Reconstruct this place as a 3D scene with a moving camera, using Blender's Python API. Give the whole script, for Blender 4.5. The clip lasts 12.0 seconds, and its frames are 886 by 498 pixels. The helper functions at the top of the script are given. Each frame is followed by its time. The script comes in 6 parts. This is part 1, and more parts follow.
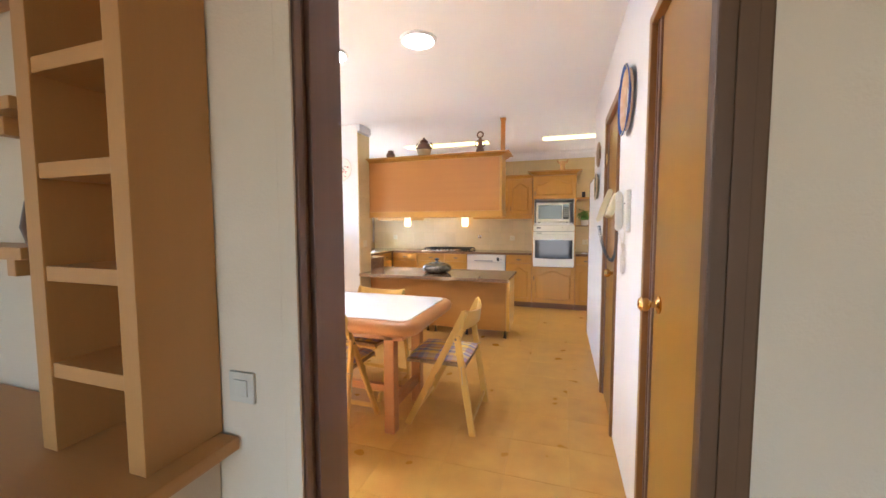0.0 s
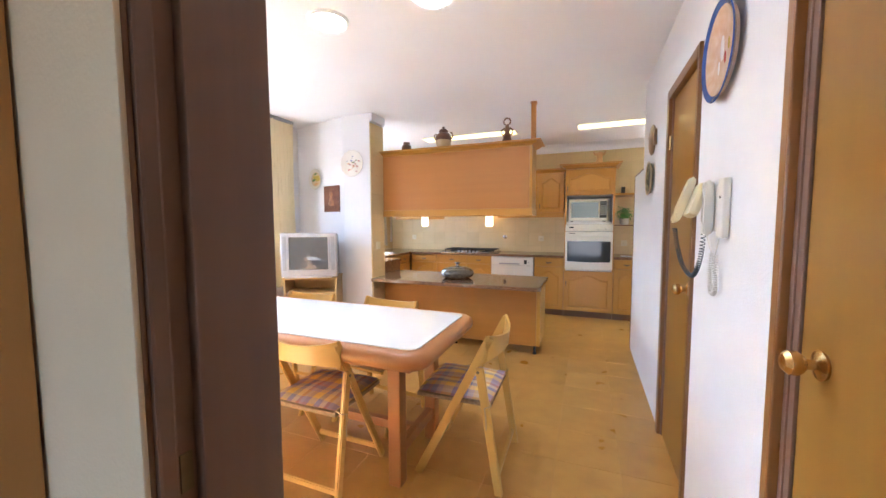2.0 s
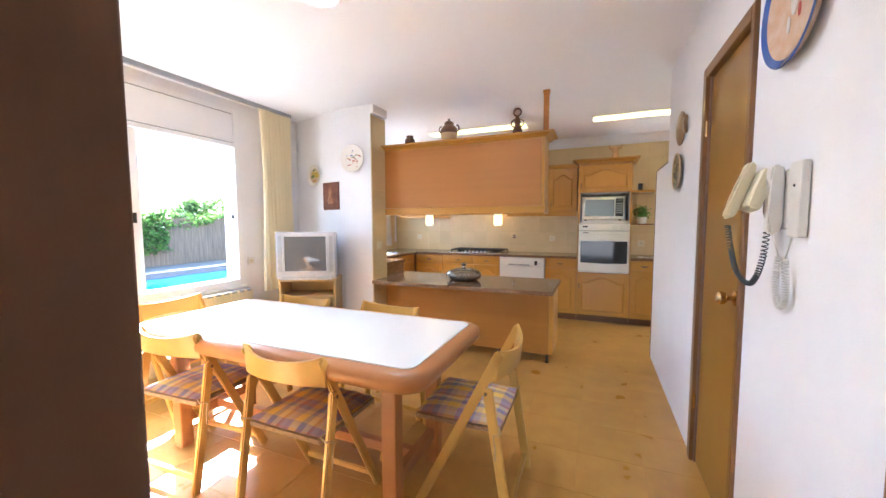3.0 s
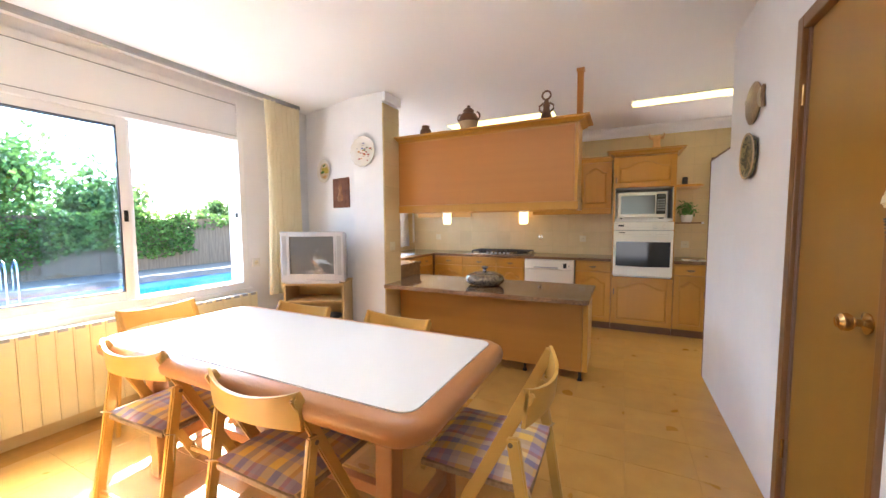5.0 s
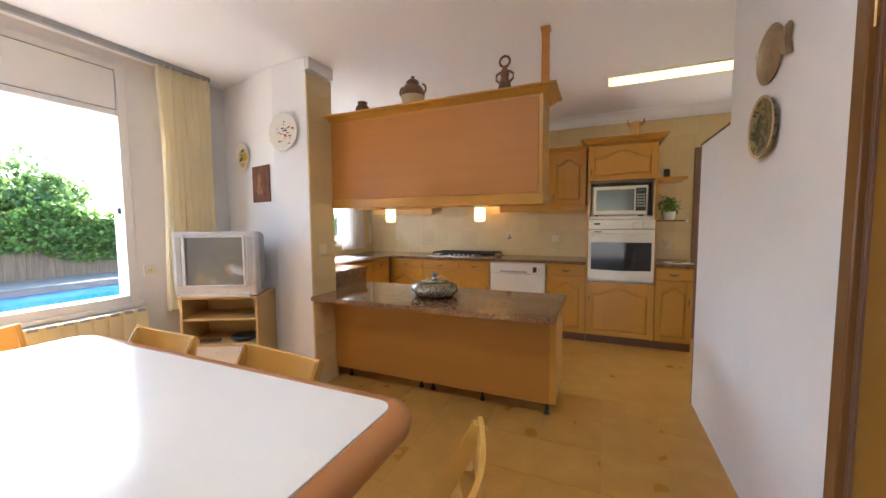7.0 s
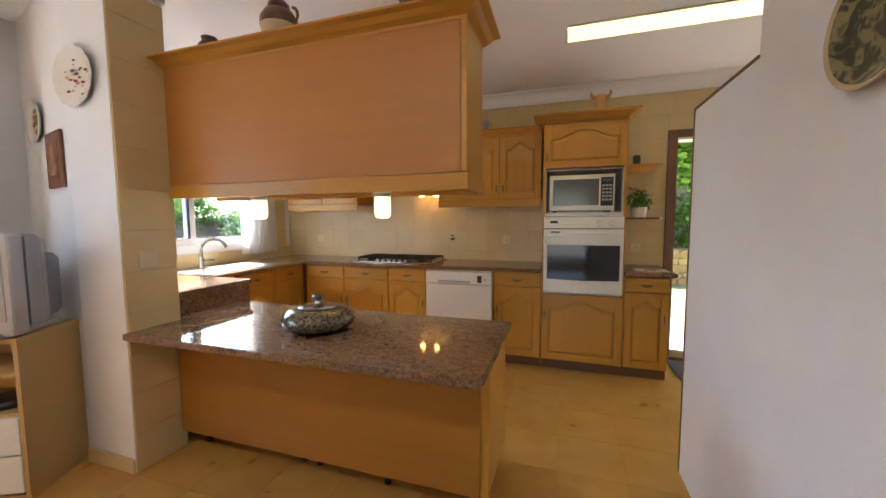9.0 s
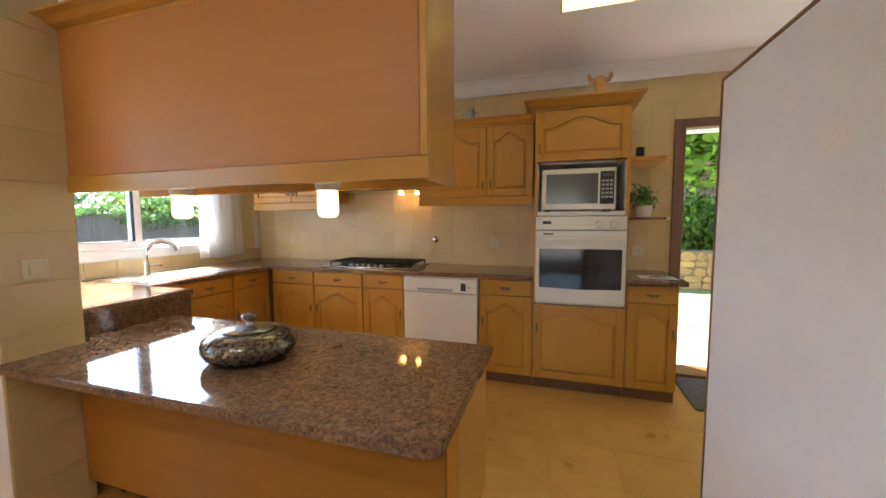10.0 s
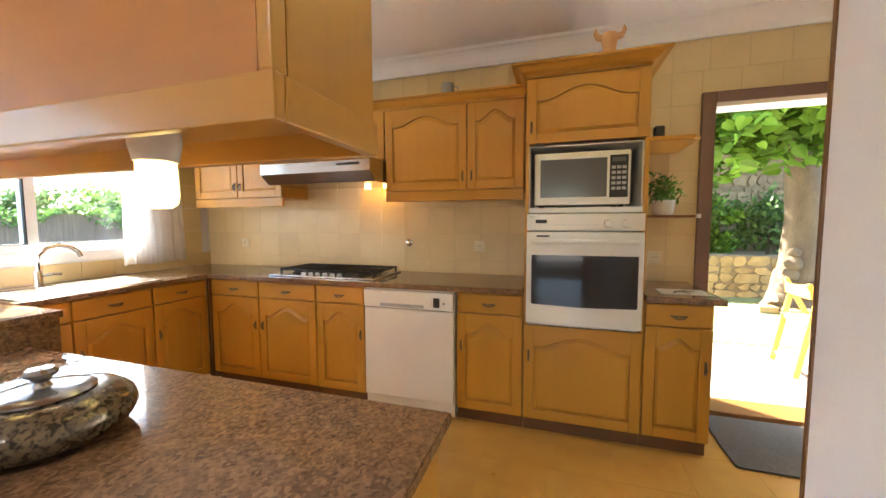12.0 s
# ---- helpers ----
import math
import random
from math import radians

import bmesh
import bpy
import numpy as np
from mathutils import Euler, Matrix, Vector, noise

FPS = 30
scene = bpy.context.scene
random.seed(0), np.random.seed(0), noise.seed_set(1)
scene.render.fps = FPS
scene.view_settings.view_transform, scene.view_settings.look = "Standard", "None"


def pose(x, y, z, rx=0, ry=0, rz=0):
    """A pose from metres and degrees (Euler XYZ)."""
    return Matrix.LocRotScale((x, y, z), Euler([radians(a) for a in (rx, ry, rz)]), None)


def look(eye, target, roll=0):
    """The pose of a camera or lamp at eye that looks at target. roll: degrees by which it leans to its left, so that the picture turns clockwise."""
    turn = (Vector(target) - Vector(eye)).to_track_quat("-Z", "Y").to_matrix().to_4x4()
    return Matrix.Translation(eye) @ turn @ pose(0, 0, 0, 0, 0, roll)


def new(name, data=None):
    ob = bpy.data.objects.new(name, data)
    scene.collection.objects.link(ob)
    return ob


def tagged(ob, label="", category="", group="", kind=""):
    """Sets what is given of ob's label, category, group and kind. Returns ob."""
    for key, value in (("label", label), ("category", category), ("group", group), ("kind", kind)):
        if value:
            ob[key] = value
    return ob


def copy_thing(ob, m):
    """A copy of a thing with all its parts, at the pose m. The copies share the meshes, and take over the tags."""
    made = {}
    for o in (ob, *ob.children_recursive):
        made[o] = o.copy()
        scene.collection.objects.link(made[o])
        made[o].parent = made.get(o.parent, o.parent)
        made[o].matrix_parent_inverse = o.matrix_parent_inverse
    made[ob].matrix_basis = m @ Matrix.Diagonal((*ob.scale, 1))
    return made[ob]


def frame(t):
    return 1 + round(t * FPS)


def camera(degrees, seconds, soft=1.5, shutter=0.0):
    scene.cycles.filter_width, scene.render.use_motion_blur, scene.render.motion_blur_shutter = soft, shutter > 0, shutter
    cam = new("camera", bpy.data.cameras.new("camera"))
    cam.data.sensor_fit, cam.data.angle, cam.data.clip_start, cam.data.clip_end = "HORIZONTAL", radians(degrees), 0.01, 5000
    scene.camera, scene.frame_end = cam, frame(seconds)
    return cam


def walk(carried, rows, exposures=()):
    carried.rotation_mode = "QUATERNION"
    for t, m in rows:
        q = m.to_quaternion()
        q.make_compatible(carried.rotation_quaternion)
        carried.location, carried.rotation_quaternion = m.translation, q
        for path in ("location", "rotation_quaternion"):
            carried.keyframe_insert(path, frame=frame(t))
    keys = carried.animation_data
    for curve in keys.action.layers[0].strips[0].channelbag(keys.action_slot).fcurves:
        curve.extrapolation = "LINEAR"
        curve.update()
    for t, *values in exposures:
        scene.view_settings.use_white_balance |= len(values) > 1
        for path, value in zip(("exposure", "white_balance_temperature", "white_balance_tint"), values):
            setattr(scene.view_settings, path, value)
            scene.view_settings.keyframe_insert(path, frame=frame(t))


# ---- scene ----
cam = camera(101.1, 12.0)
# seconds, x, y, z of the eye, yaw, pitch, roll
ROWS = [
    (0.0, 0.247, 2.140, 1.308, 17.87, -3.81, -0.16),
    (0.5, 0.236, 2.223, 1.308, 18.88, -3.86, -0.33),
    (1.0, 0.228, 2.335, 1.315, 19.91, -3.93, -0.36),
    (1.5, 0.176, 2.471, 1.322, 20.82, -4.02, -0.27),
    (2.0, 0.119, 2.599, 1.325, 21.50, -4.09, -0.23),
    (2.5, 0.075, 2.715, 1.323, 21.86, -4.11, -0.21),
    (3.0, 0.049, 2.837, 1.312, 22.69, -4.11, -0.22),
    (3.5, 0.025, 2.923, 1.304, 24.26, -4.12, -0.19),
    (5.5, -0.067, 3.308, 1.293, 26.29, -4.01, -0.35),
    (6.0, -0.061, 3.461, 1.290, 25.41, -3.95, -0.41),
    (6.5, -0.056, 3.640, 1.282, 24.41, -3.96, -0.43),
    (8.5, -0.014, 4.576, 1.270, 19.10, -4.41, -0.29),
    (9.0, -0.020, 4.790, 1.270, 17.93, -4.40, -0.29),
    (9.5, -0.013, 5.004, 1.267, 17.48, -4.38, -0.30),
    (10.0, -0.012, 5.185, 1.268, 17.24, -4.34, -0.24),
    (10.5, -0.012, 5.367, 1.267, 17.32, -4.34, -0.22),
    (11.0, -0.018, 5.522, 1.261, 17.29, -4.33, -0.18),
    (11.5, -0.013, 5.662, 1.253, 17.18, -4.25, -0.16),
    (12.0, 0.002, 5.797, 1.250, 17.15, -4.09, -0.19),
]
walk(cam, [(t, pose(x, y, z, 90 + pitch, 0, yaw) @ pose(0, 0, 0, 0, 0, roll)) for t, x, y, z, yaw, pitch, roll in ROWS],
     exposures=[(0, 3.7, 5600, 10), (1.5, 3.6, 5300, 10), (2.5, 3.5, 5250, 10), (3.5, 3.42, 5400, 10), (5.5, 3.24, 5800, 10), (6.5, 3.07, 5850, 10), (8.5, 2.74, 5950, 10), (10.5, 2.92, 6000, 10), (12.0, 3.27, 6450, 10)])

# ---- world and sun ----
SUN_FROM = Vector((-1.0, 0.62, 0.95)).normalized()
world = bpy.data.worlds.new("sky")
scene.world = world
world.use_nodes = True
wn = world.node_tree
sky = wn.nodes.new("ShaderNodeTexSky")
sky.sky_type, sky.sun_disc = "NISHITA", False
sky.sun_elevation = math.asin(SUN_FROM.z)
sky.sun_rotation = math.atan2(SUN_FROM.x, SUN_FROM.y)
wn.links.new(sky.outputs[0], wn.nodes["Background"].inputs[0])
wn.nodes["Background"].inputs[1].default_value = 0.15
sun = new("sun", bpy.data.lights.new("sun", "SUN"))
sun.data.energy, sun.data.angle, sun.data.color = 5.0, radians(0.5), (1.0, 0.94, 0.84)
sun.matrix_world = look(SUN_FROM * 30, (0, 0, 0))


# ---- materials ----
def material(name, color, rough=0.5, metal=0.0, color2=None, scale=8.0, stretch=(1, 1, 1), fine=0.0, bump=0.0, bump_scale=60.0,
             spec=0.5, emit=0.0, emit_color=None, jitter=0.0, coat=0.0, contrast=(0.3, 0.7), distort=0.0, sheen=0.0, uneven=0.03):
    """A surface with two scales of colour variation, roughness variation and fine relief."""
    m = bpy.data.materials.new(name)
    m.use_nodes = True
    t = m.node_tree
    n, l = t.nodes, t.links
    b = n["Principled BSDF"]
    b.inputs["Roughness"].default_value = rough
    b.inputs["Metallic"].default_value = metal
    b.inputs["Specular IOR Level"].default_value = spec
    b.inputs["Coat Weight"].default_value = coat
    b.inputs["Coat Roughness"].default_value = 0.12
    b.inputs["Sheen Weight"].default_value = sheen
    tc = n.new("ShaderNodeTexCoord")
    mp = n.new("ShaderNodeMapping")
    mp.inputs["Scale"].default_value = stretch
    l.new(tc.outputs["Object"], mp.inputs[0])
    if jitter:
        own = n.new("ShaderNodeObjectInfo")
        shift = n.new("ShaderNodeVectorMath")
        shift.operation = "MULTIPLY_ADD"
        shift.inputs[1].default_value = (41.0, 23.0, 67.0)
        l.new(own.outputs["Random"], shift.inputs[0])
        l.new(tc.outputs["Object"], shift.inputs[2])
        l.new(shift.outputs[0], mp.inputs[0])
    color2 = color2 or tuple(c * 0.86 for c in color)
    nz = n.new("ShaderNodeTexNoise")
    nz.inputs["Scale"].default_value, nz.inputs["Detail"].default_value, nz.inputs["Distortion"].default_value = scale, 2.0, distort
    l.new(mp.outputs[0], nz.inputs["Vector"])
    ramp = n.new("ShaderNodeValToRGB")
    ramp.color_ramp.elements[0].position, ramp.color_ramp.elements[1].position = contrast
    ramp.color_ramp.elements[0].color, ramp.color_ramp.elements[1].color = (*color2, 1), (*color, 1)
    l.new(nz.outputs[0], ramp.inputs[0])
    out = ramp.outputs[0]
    if jitter:
        info = n.new("ShaderNodeObjectInfo")
        mr = n.new("ShaderNodeMapRange")
        mr.inputs["To Min"].default_value, mr.inputs["To Max"].default_value = 1 - jitter, 1 + jitter
        l.new(info.outputs["Random"], mr.inputs[0])
        hs = n.new("ShaderNodeHueSaturation")
        l.new(mr.outputs[0], hs.inputs["Value"])
        l.new(out, hs.inputs["Color"])
        out = hs.outputs[0]
    if fine:
        n2 = n.new("ShaderNodeTexNoise")
        n2.inputs["Scale"].default_value, n2.inputs["Detail"].default_value = scale * 9, 3.0
        l.new(mp.outputs[0], n2.inputs["Vector"])
        mr2 = n.new("ShaderNodeMapRange")
        mr2.inputs["To Min"].default_value, mr2.inputs["To Max"].default_value = 1 - fine, 1 + fine
        l.new(n2.outputs[0], mr2.inputs[0])
        h2 = n.new("ShaderNodeHueSaturation")
        l.new(mr2.outputs[0], h2.inputs["Value"])
        l.new(out, h2.inputs["Color"])
        out = h2.outputs[0]
    l.new(out, b.inputs["Base Color"])
    rr = n.new("ShaderNodeMapRange")
    rr.inputs["To Min"].default_value, rr.inputs["To Max"].default_value = max(rough - uneven, 0.02), min(rough + uneven, 1)
    l.new(nz.outputs[0], rr.inputs[0])
    l.new(rr.outputs[0], b.inputs["Roughness"])
    if bump:
        n3 = n.new("ShaderNodeTexNoise")
        n3.inputs["Scale"].default_value, n3.inputs["Detail"].default_value = bump_scale, 4.0
        l.new(mp.outputs[0], n3.inputs["Vector"])
        bp = n.new("ShaderNodeBump")
        bp.inputs["Strength"].default_value, bp.inputs["Distance"].default_value = bump, 0.01
        l.new(n3.outputs[0], bp.inputs["Height"])
        l.new(bp.outputs[0], b.inputs["Normal"])
    if emit:
        b.inputs["Emission Color"].default_value = (*(emit_color or color), 1)
        b.inputs["Emission Strength"].default_value = emit
    return m


def wood(name, color, color2, axis="z", rough=0.4, coat=0.0, jitter=0.06, scale=2.0, bump=0.04, across=9.0, along=0.3):
    """Wood whose grain runs along the given axis."""
    color2 = tuple(0.62 * a + 0.38 * b for a, b in zip(color, color2))
    s = {"x": (along, across, across), "y": (across, along, across), "z": (across, across, along)}[axis]
    return material(name, color, rough, color2=color2, scale=scale, stretch=s, fine=0.02, bump=bump, bump_scale=14, jitter=jitter, coat=coat,
                    contrast=(0.15, 0.85), distort=0.15)


def glass(name, tint=(1, 1, 1), rough=0.0):
    m = bpy.data.materials.new(name)
    m.use_nodes = True
    b = m.node_tree.nodes["Principled BSDF"]
    b.inputs["Base Color"].default_value = (*tint, 1)
    b.inputs["Transmission Weight"].default_value, b.inputs["Roughness"].default_value, b.inputs["IOR"].default_value = 1.0, rough, 1.42
    return m


def sheer(name, color, through_part):
    """Thin cloth that lets light through."""
    m = bpy.data.materials.new(name)
    m.use_nodes = True
    t = m.node_tree
    n, l = t.nodes, t.links
    out = n["Material Output"]
    d, tr, tp = n.new("ShaderNodeBsdfDiffuse"), n.new("ShaderNodeBsdfTranslucent"), n.new("ShaderNodeBsdfTransparent")
    d.inputs[0].default_value = tr.inputs[0].default_value = (*color, 1)
    nz = n.new("ShaderNodeTexNoise")
    nz.inputs["Scale"].default_value = 300
    bp = n.new("ShaderNodeBump")
    bp.inputs["Strength"].default_value = 0.2
    l.new(nz.outputs[0], bp.inputs["Height"])
    l.new(bp.outputs[0], d.inputs["Normal"])
    a, b2 = n.new("ShaderNodeMixShader"), n.new("ShaderNodeMixShader")
    a.inputs[0].default_value, b2.inputs[0].default_value = 0.5, through_part
    l.new(d.outputs[0], a.inputs[1])
    l.new(tr.outputs[0], a.inputs[2])
    l.new(a.outputs[0], b2.inputs[1])
    l.new(tp.outputs[0], b2.inputs[2])
    l.new(b2.outputs[0], out.inputs[0])
    return m


def leafy(name, color, color2):
    m = material(name, color, 0.55, color2=color2, scale=1.2, jitter=0.0)
    t = m.node_tree
    n, l = t.nodes, t.links
    g = n.new("ShaderNodeNewGeometry")
    mr = n.new("ShaderNodeMapRange")
    mr.inputs["To Min"].default_value, mr.inputs["To Max"].default_value = 0.55, 1.5
    l.new(g.outputs["Random Per Island"], mr.inputs[0])
    h = n.new("ShaderNodeHueSaturation")
    b = n["Principled BSDF"]
    src = b.inputs["Base Color"].links[0].from_socket
    l.new(src, h.inputs["Color"])
    l.new(mr.outputs[0], h.inputs["Value"])
    l.new(h.outputs[0], b.inputs["Base Color"])
    tr = n.new("ShaderNodeBsdfTranslucent")
    l.new(h.outputs[0], tr.inputs[0])
    mx = n.new("ShaderNodeMixShader")
    mx.inputs[0].default_value = 0.4
    l.new(b.outputs[0], mx.inputs[1])
    l.new(tr.outputs[0], mx.inputs[2])
    l.new(mx.outputs[0], n["Material Output"].inputs[0])
    return m


def plaid(name):
    """Woven check of lilac, blue, ochre and red stripes."""
    m = material(name, (0.5, 0.4, 0.3), 0.9, bump=0.3, bump_scale=400)
    t = m.node_tree
    n, l = t.nodes, t.links
    b = n["Principled BSDF"]
    tc = n.new("ShaderNodeTexCoord")
    sep = n.new("ShaderNodeSeparateXYZ")
    l.new(tc.outputs["Object"], sep.inputs[0])
    cols = []
    for axis, stops in (("X", ((0.0, (0.38, 0.28, 0.38)), (0.16, (0.85, 0.60, 0.14)), (0.4, (0.25, 0.26, 0.42)), (0.58, (0.80, 0.66, 0.40)), (0.75, (0.48, 0.20, 0.17)), (0.86, (0.48, 0.40, 0.50)))),
                        ("Y", ((0.0, (0.36, 0.29, 0.40)), (0.2, (0.84, 0.60, 0.15)), (0.52, (0.62, 0.48, 0.36)), (0.7, (0.24, 0.27, 0.42)), (0.88, (0.5, 0.25, 0.2))))):
        mul = n.new("ShaderNodeMath")
        mul.operation, mul.inputs[1].default_value = "MULTIPLY", 6.0
        l.new(sep.outputs[axis], mul.inputs[0])
        fr = n.new("ShaderNodeMath")
        fr.operation = "FRACT"
        l.new(mul.outputs[0], fr.inputs[0])
        ramp = n.new("ShaderNodeValToRGB")
        ramp.color_ramp.interpolation = "CONSTANT"
        e = ramp.color_ramp.elements
        e[0].position, e[0].color = 0, (*stops[0][1], 1)
        e[1].position, e[1].color = stops[1][0], (*stops[1][1], 1)
        for p, c in stops[2:]:
            x = e.new(p)
            x.color = (*c, 1)
        l.new(fr.outputs[0], ramp.inputs[0])
        cols.append(ramp.outputs[0])
    mix = n.new("ShaderNodeMix")
    mix.data_type = "RGBA"
    mix.inputs[0].default_value = 0.5
    l.new(cols[0], mix.inputs[6])
    l.new(cols[1], mix.inputs[7])
    l.new(mix.outputs[2], b.inputs["Base Color"])
    return m


def granite(name, base, dark, light):
    m = material(name, base, 0.06, color2=dark, scale=26, contrast=(0.34, 0.66), spec=0.5, distort=0.6, uneven=0.015)
    t = m.node_tree
    n, l = t.nodes, t.links
    b = n["Principled BSDF"]
    src = b.inputs["Base Color"].links[0].from_socket
    v = n.new("ShaderNodeTexVoronoi")
    v.inputs["Scale"].default_value = 115
    tc = n.new("ShaderNodeTexCoord")
    l.new(tc.outputs["Object"], v.inputs["Vector"])
    r = n.new("ShaderNodeValToRGB")
    r.color_ramp.elements[0].position, r.color_ramp.elements[1].position = 0.1, 0.9
    r.color_ramp.elements[0].color, r.color_ramp.elements[1].color = (*dark, 1), (*light, 1)
    l.new(v.outputs["Color"], r.inputs[0])
    mix = n.new("ShaderNodeMix")
    mix.data_type = "RGBA"
    mix.inputs[0].default_value = 0.5
    l.new(src, mix.inputs[6])
    l.new(r.outputs[0], mix.inputs[7])
    l.new(mix.outputs[2], b.inputs["Base Color"])
    return m


WHITE = material("white_wall_paint", (0.83, 0.825, 0.845), 0.85, color2=(0.785, 0.78, 0.80), scale=1.6, bump=0.12, bump_scale=140, fine=0.02)
HALLWALL = material("hall_wall_paint", (0.71, 0.57, 0.405), 0.85, color2=(0.65, 0.515, 0.36), scale=1.5, bump=0.12, bump_scale=140, fine=0.02)
CEIL = material("ceiling_paint", (0.88, 0.875, 0.89), 0.9, color2=(0.85, 0.845, 0.86), scale=1.0, bump=0.05, bump_scale=120)
TILE = material("cream_wall_tile", (0.68, 0.53, 0.275), 0.3, color2=(0.63, 0.485, 0.245), scale=4, jitter=0.03, fine=0.0, bump=0.03, bump_scale=30)
GROUT = material("tile_joint", (0.57, 0.44, 0.225), 0.9, scale=20)
FLOOR = material("ochre_floor_tile", (0.60, 0.335, 0.078), 0.29, color2=(0.45, 0.233, 0.047), scale=6.0, jitter=0.03, fine=0.03, contrast=(0.12, 0.88), uneven=0.04)
FJOINT = material("floor_joint", (0.53, 0.29, 0.066), 0.9, scale=20)
OAK = wood("oak_vertical", (0.53, 0.262, 0.032), (0.36, 0.155, 0.016), "z", 0.36, coat=0.15)
OAKX = wood("oak_along_x", (0.53, 0.262, 0.032), (0.36, 0.155, 0.016), "x", 0.36, coat=0.15)
OAKY = wood("oak_along_y", (0.53, 0.262, 0.032), (0.36, 0.155, 0.016), "y", 0.36, coat=0.15)
PANEL = wood("canopy_veneer", (0.50, 0.212, 0.040), (0.38, 0.148, 0.026), "x", 0.45, jitter=0.02)
PANEL2 = wood("island_veneer", (0.42, 0.185, 0.026), (0.31, 0.12, 0.015), "x", 0.36, jitter=0.02)
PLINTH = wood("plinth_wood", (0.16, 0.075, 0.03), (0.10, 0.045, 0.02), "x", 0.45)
BEECH = wood("beech_chair", (0.63, 0.385, 0.09), (0.53, 0.30, 0.06), "z", 0.35, coat=0.2)
BEECHX = wood("beech_chair_x", (0.63, 0.385, 0.09), (0.53, 0.30, 0.06), "x", 0.35, coat=0.2)
TABLEW = wood("table_wood", (0.45, 0.20, 0.07), (0.36, 0.145, 0.045), "x", 0.35, coat=0.2)
TABLEZ = wood("table_wood_leg", (0.45, 0.20, 0.07), (0.36, 0.145, 0.045), "z", 0.38)
LAMI = material("white_laminate", (0.80, 0.80, 0.79), 0.16, scale=3, color2=(0.78, 0.78, 0.77))
DARKW = wood("dark_jamb_wood", (0.215, 0.12, 0.082), (0.12, 0.064, 0.043), "z", 0.42, coat=0.05)
DOORV = wood("door_veneer", (0.315, 0.16, 0.026), (0.21, 0.098, 0.014), "z", 0.33, coat=0.12, scale=2.0, bump=0.0, across=7.0, along=0.07)
DOORF = wood("door_frame_wood", (0.205, 0.092, 0.027), (0.135, 0.06, 0.018), "z", 0.35, coat=0.2)
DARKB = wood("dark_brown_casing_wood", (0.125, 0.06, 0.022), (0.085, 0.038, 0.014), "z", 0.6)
DOORC = wood("door_casing_wood", (0.30, 0.135, 0.034), (0.22, 0.095, 0.024), "z", 0.36, coat=0.2)
HALLW = wood("hall_shelf_wood", (0.53, 0.258, 0.076), (0.45, 0.208, 0.058), "z", 0.45)
HALLX = wood("hall_shelf_wood_x", (0.53, 0.258, 0.076), (0.45, 0.208, 0.058), "x", 0.45)
PINE = wood("tv_cabinet_wood", (0.55, 0.38, 0.16), (0.48, 0.32, 0.12), "z", 0.5)
GRAN = granite("brown_granite", (0.245, 0.134, 0.07), (0.092, 0.055, 0.035), (0.41, 0.245, 0.13))
ENAMEL = material("white_enamel", (0.80, 0.78, 0.72), 0.22, color2=(0.78, 0.76, 0.70), scale=3)
FRAME = material("white_aluminium", (0.82, 0.82, 0.82), 0.35, color2=(0.79, 0.79, 0.79), scale=3)
CREAM = material("cream_radiator_enamel", (0.74, 0.66, 0.42), 0.4, color2=(0.70, 0.61, 0.38), scale=3)
STEEL = material("brushed_steel", (0.62, 0.61, 0.60), 0.22, 1.0, color2=(0.52, 0.51, 0.5), scale=4, stretch=(1, 12, 12))
CHROME = material("chrome", (0.8, 0.8, 0.8), 0.08, 1.0, scale=4)
BRASS = material("brass", (0.72, 0.52, 0.25), 0.22, 1.0, color2=(0.6, 0.42, 0.18), scale=20)
PEWTER = material("old_bronze", (0.22, 0.17, 0.11), 0.4, 1.0, scale=30)
BLACK = material("black_plastic", (0.012, 0.012, 0.013), 0.35, scale=10)
IRON = material("cast_iron", (0.02, 0.02, 0.02), 0.6, scale=40, bump=0.2)
SCREEN = material("dark_glass", (0.13, 0.14, 0.145), 0.05, scale=3, spec=0.8)
OVENG = material("oven_glass", (0.025, 0.025, 0.028), 0.07, scale=3, spec=0.7)
SILVER = material("silver_plastic", (0.52, 0.53, 0.56), 0.38, 0.3, scale=5)
SILVERD = material("grey_plastic", (0.38, 0.39, 0.41), 0.45, scale=5)
CURT = sheer("cream_curtain_cloth", (0.95, 0.88, 0.66), 0.08)
VOILE = sheer("white_voile", (0.88, 0.86, 0.84), 0.25)
PLAID = plaid("plaid_cushion")
ROPE = material("woven_seat", (0.36, 0.25, 0.15), 0.85, color2=(0.25, 0.16, 0.09), scale=60, bump=0.5, bump_scale=160)
CORD = material("cord", (0.55, 0.42, 0.24), 0.9, scale=50)
AGED = material("yellowed_plastic", (0.60, 0.53, 0.42), 0.5, scale=8)
PHONE = material("ivory_plastic", (0.74, 0.66, 0.45), 0.4, scale=8)
PHONEW = material("white_plastic", (0.78, 0.76, 0.72), 0.4, scale=8)
GLASS = glass("window_glass", (0.80, 0.91, 1.0))
CLAY = material("brown_glazed_clay", (0.19, 0.09, 0.048), 0.33, color2=(0.09, 0.042, 0.024), scale=14, bump=0.1)
CLAYT = material("tan_clay", (0.55, 0.42, 0.26), 0.4, color2=(0.48, 0.35, 0.2), scale=12)
TERRA = material("pale_terracotta", (0.62, 0.36, 0.16), 0.7, color2=(0.5, 0.27, 0.11), scale=18, bump=0.2)
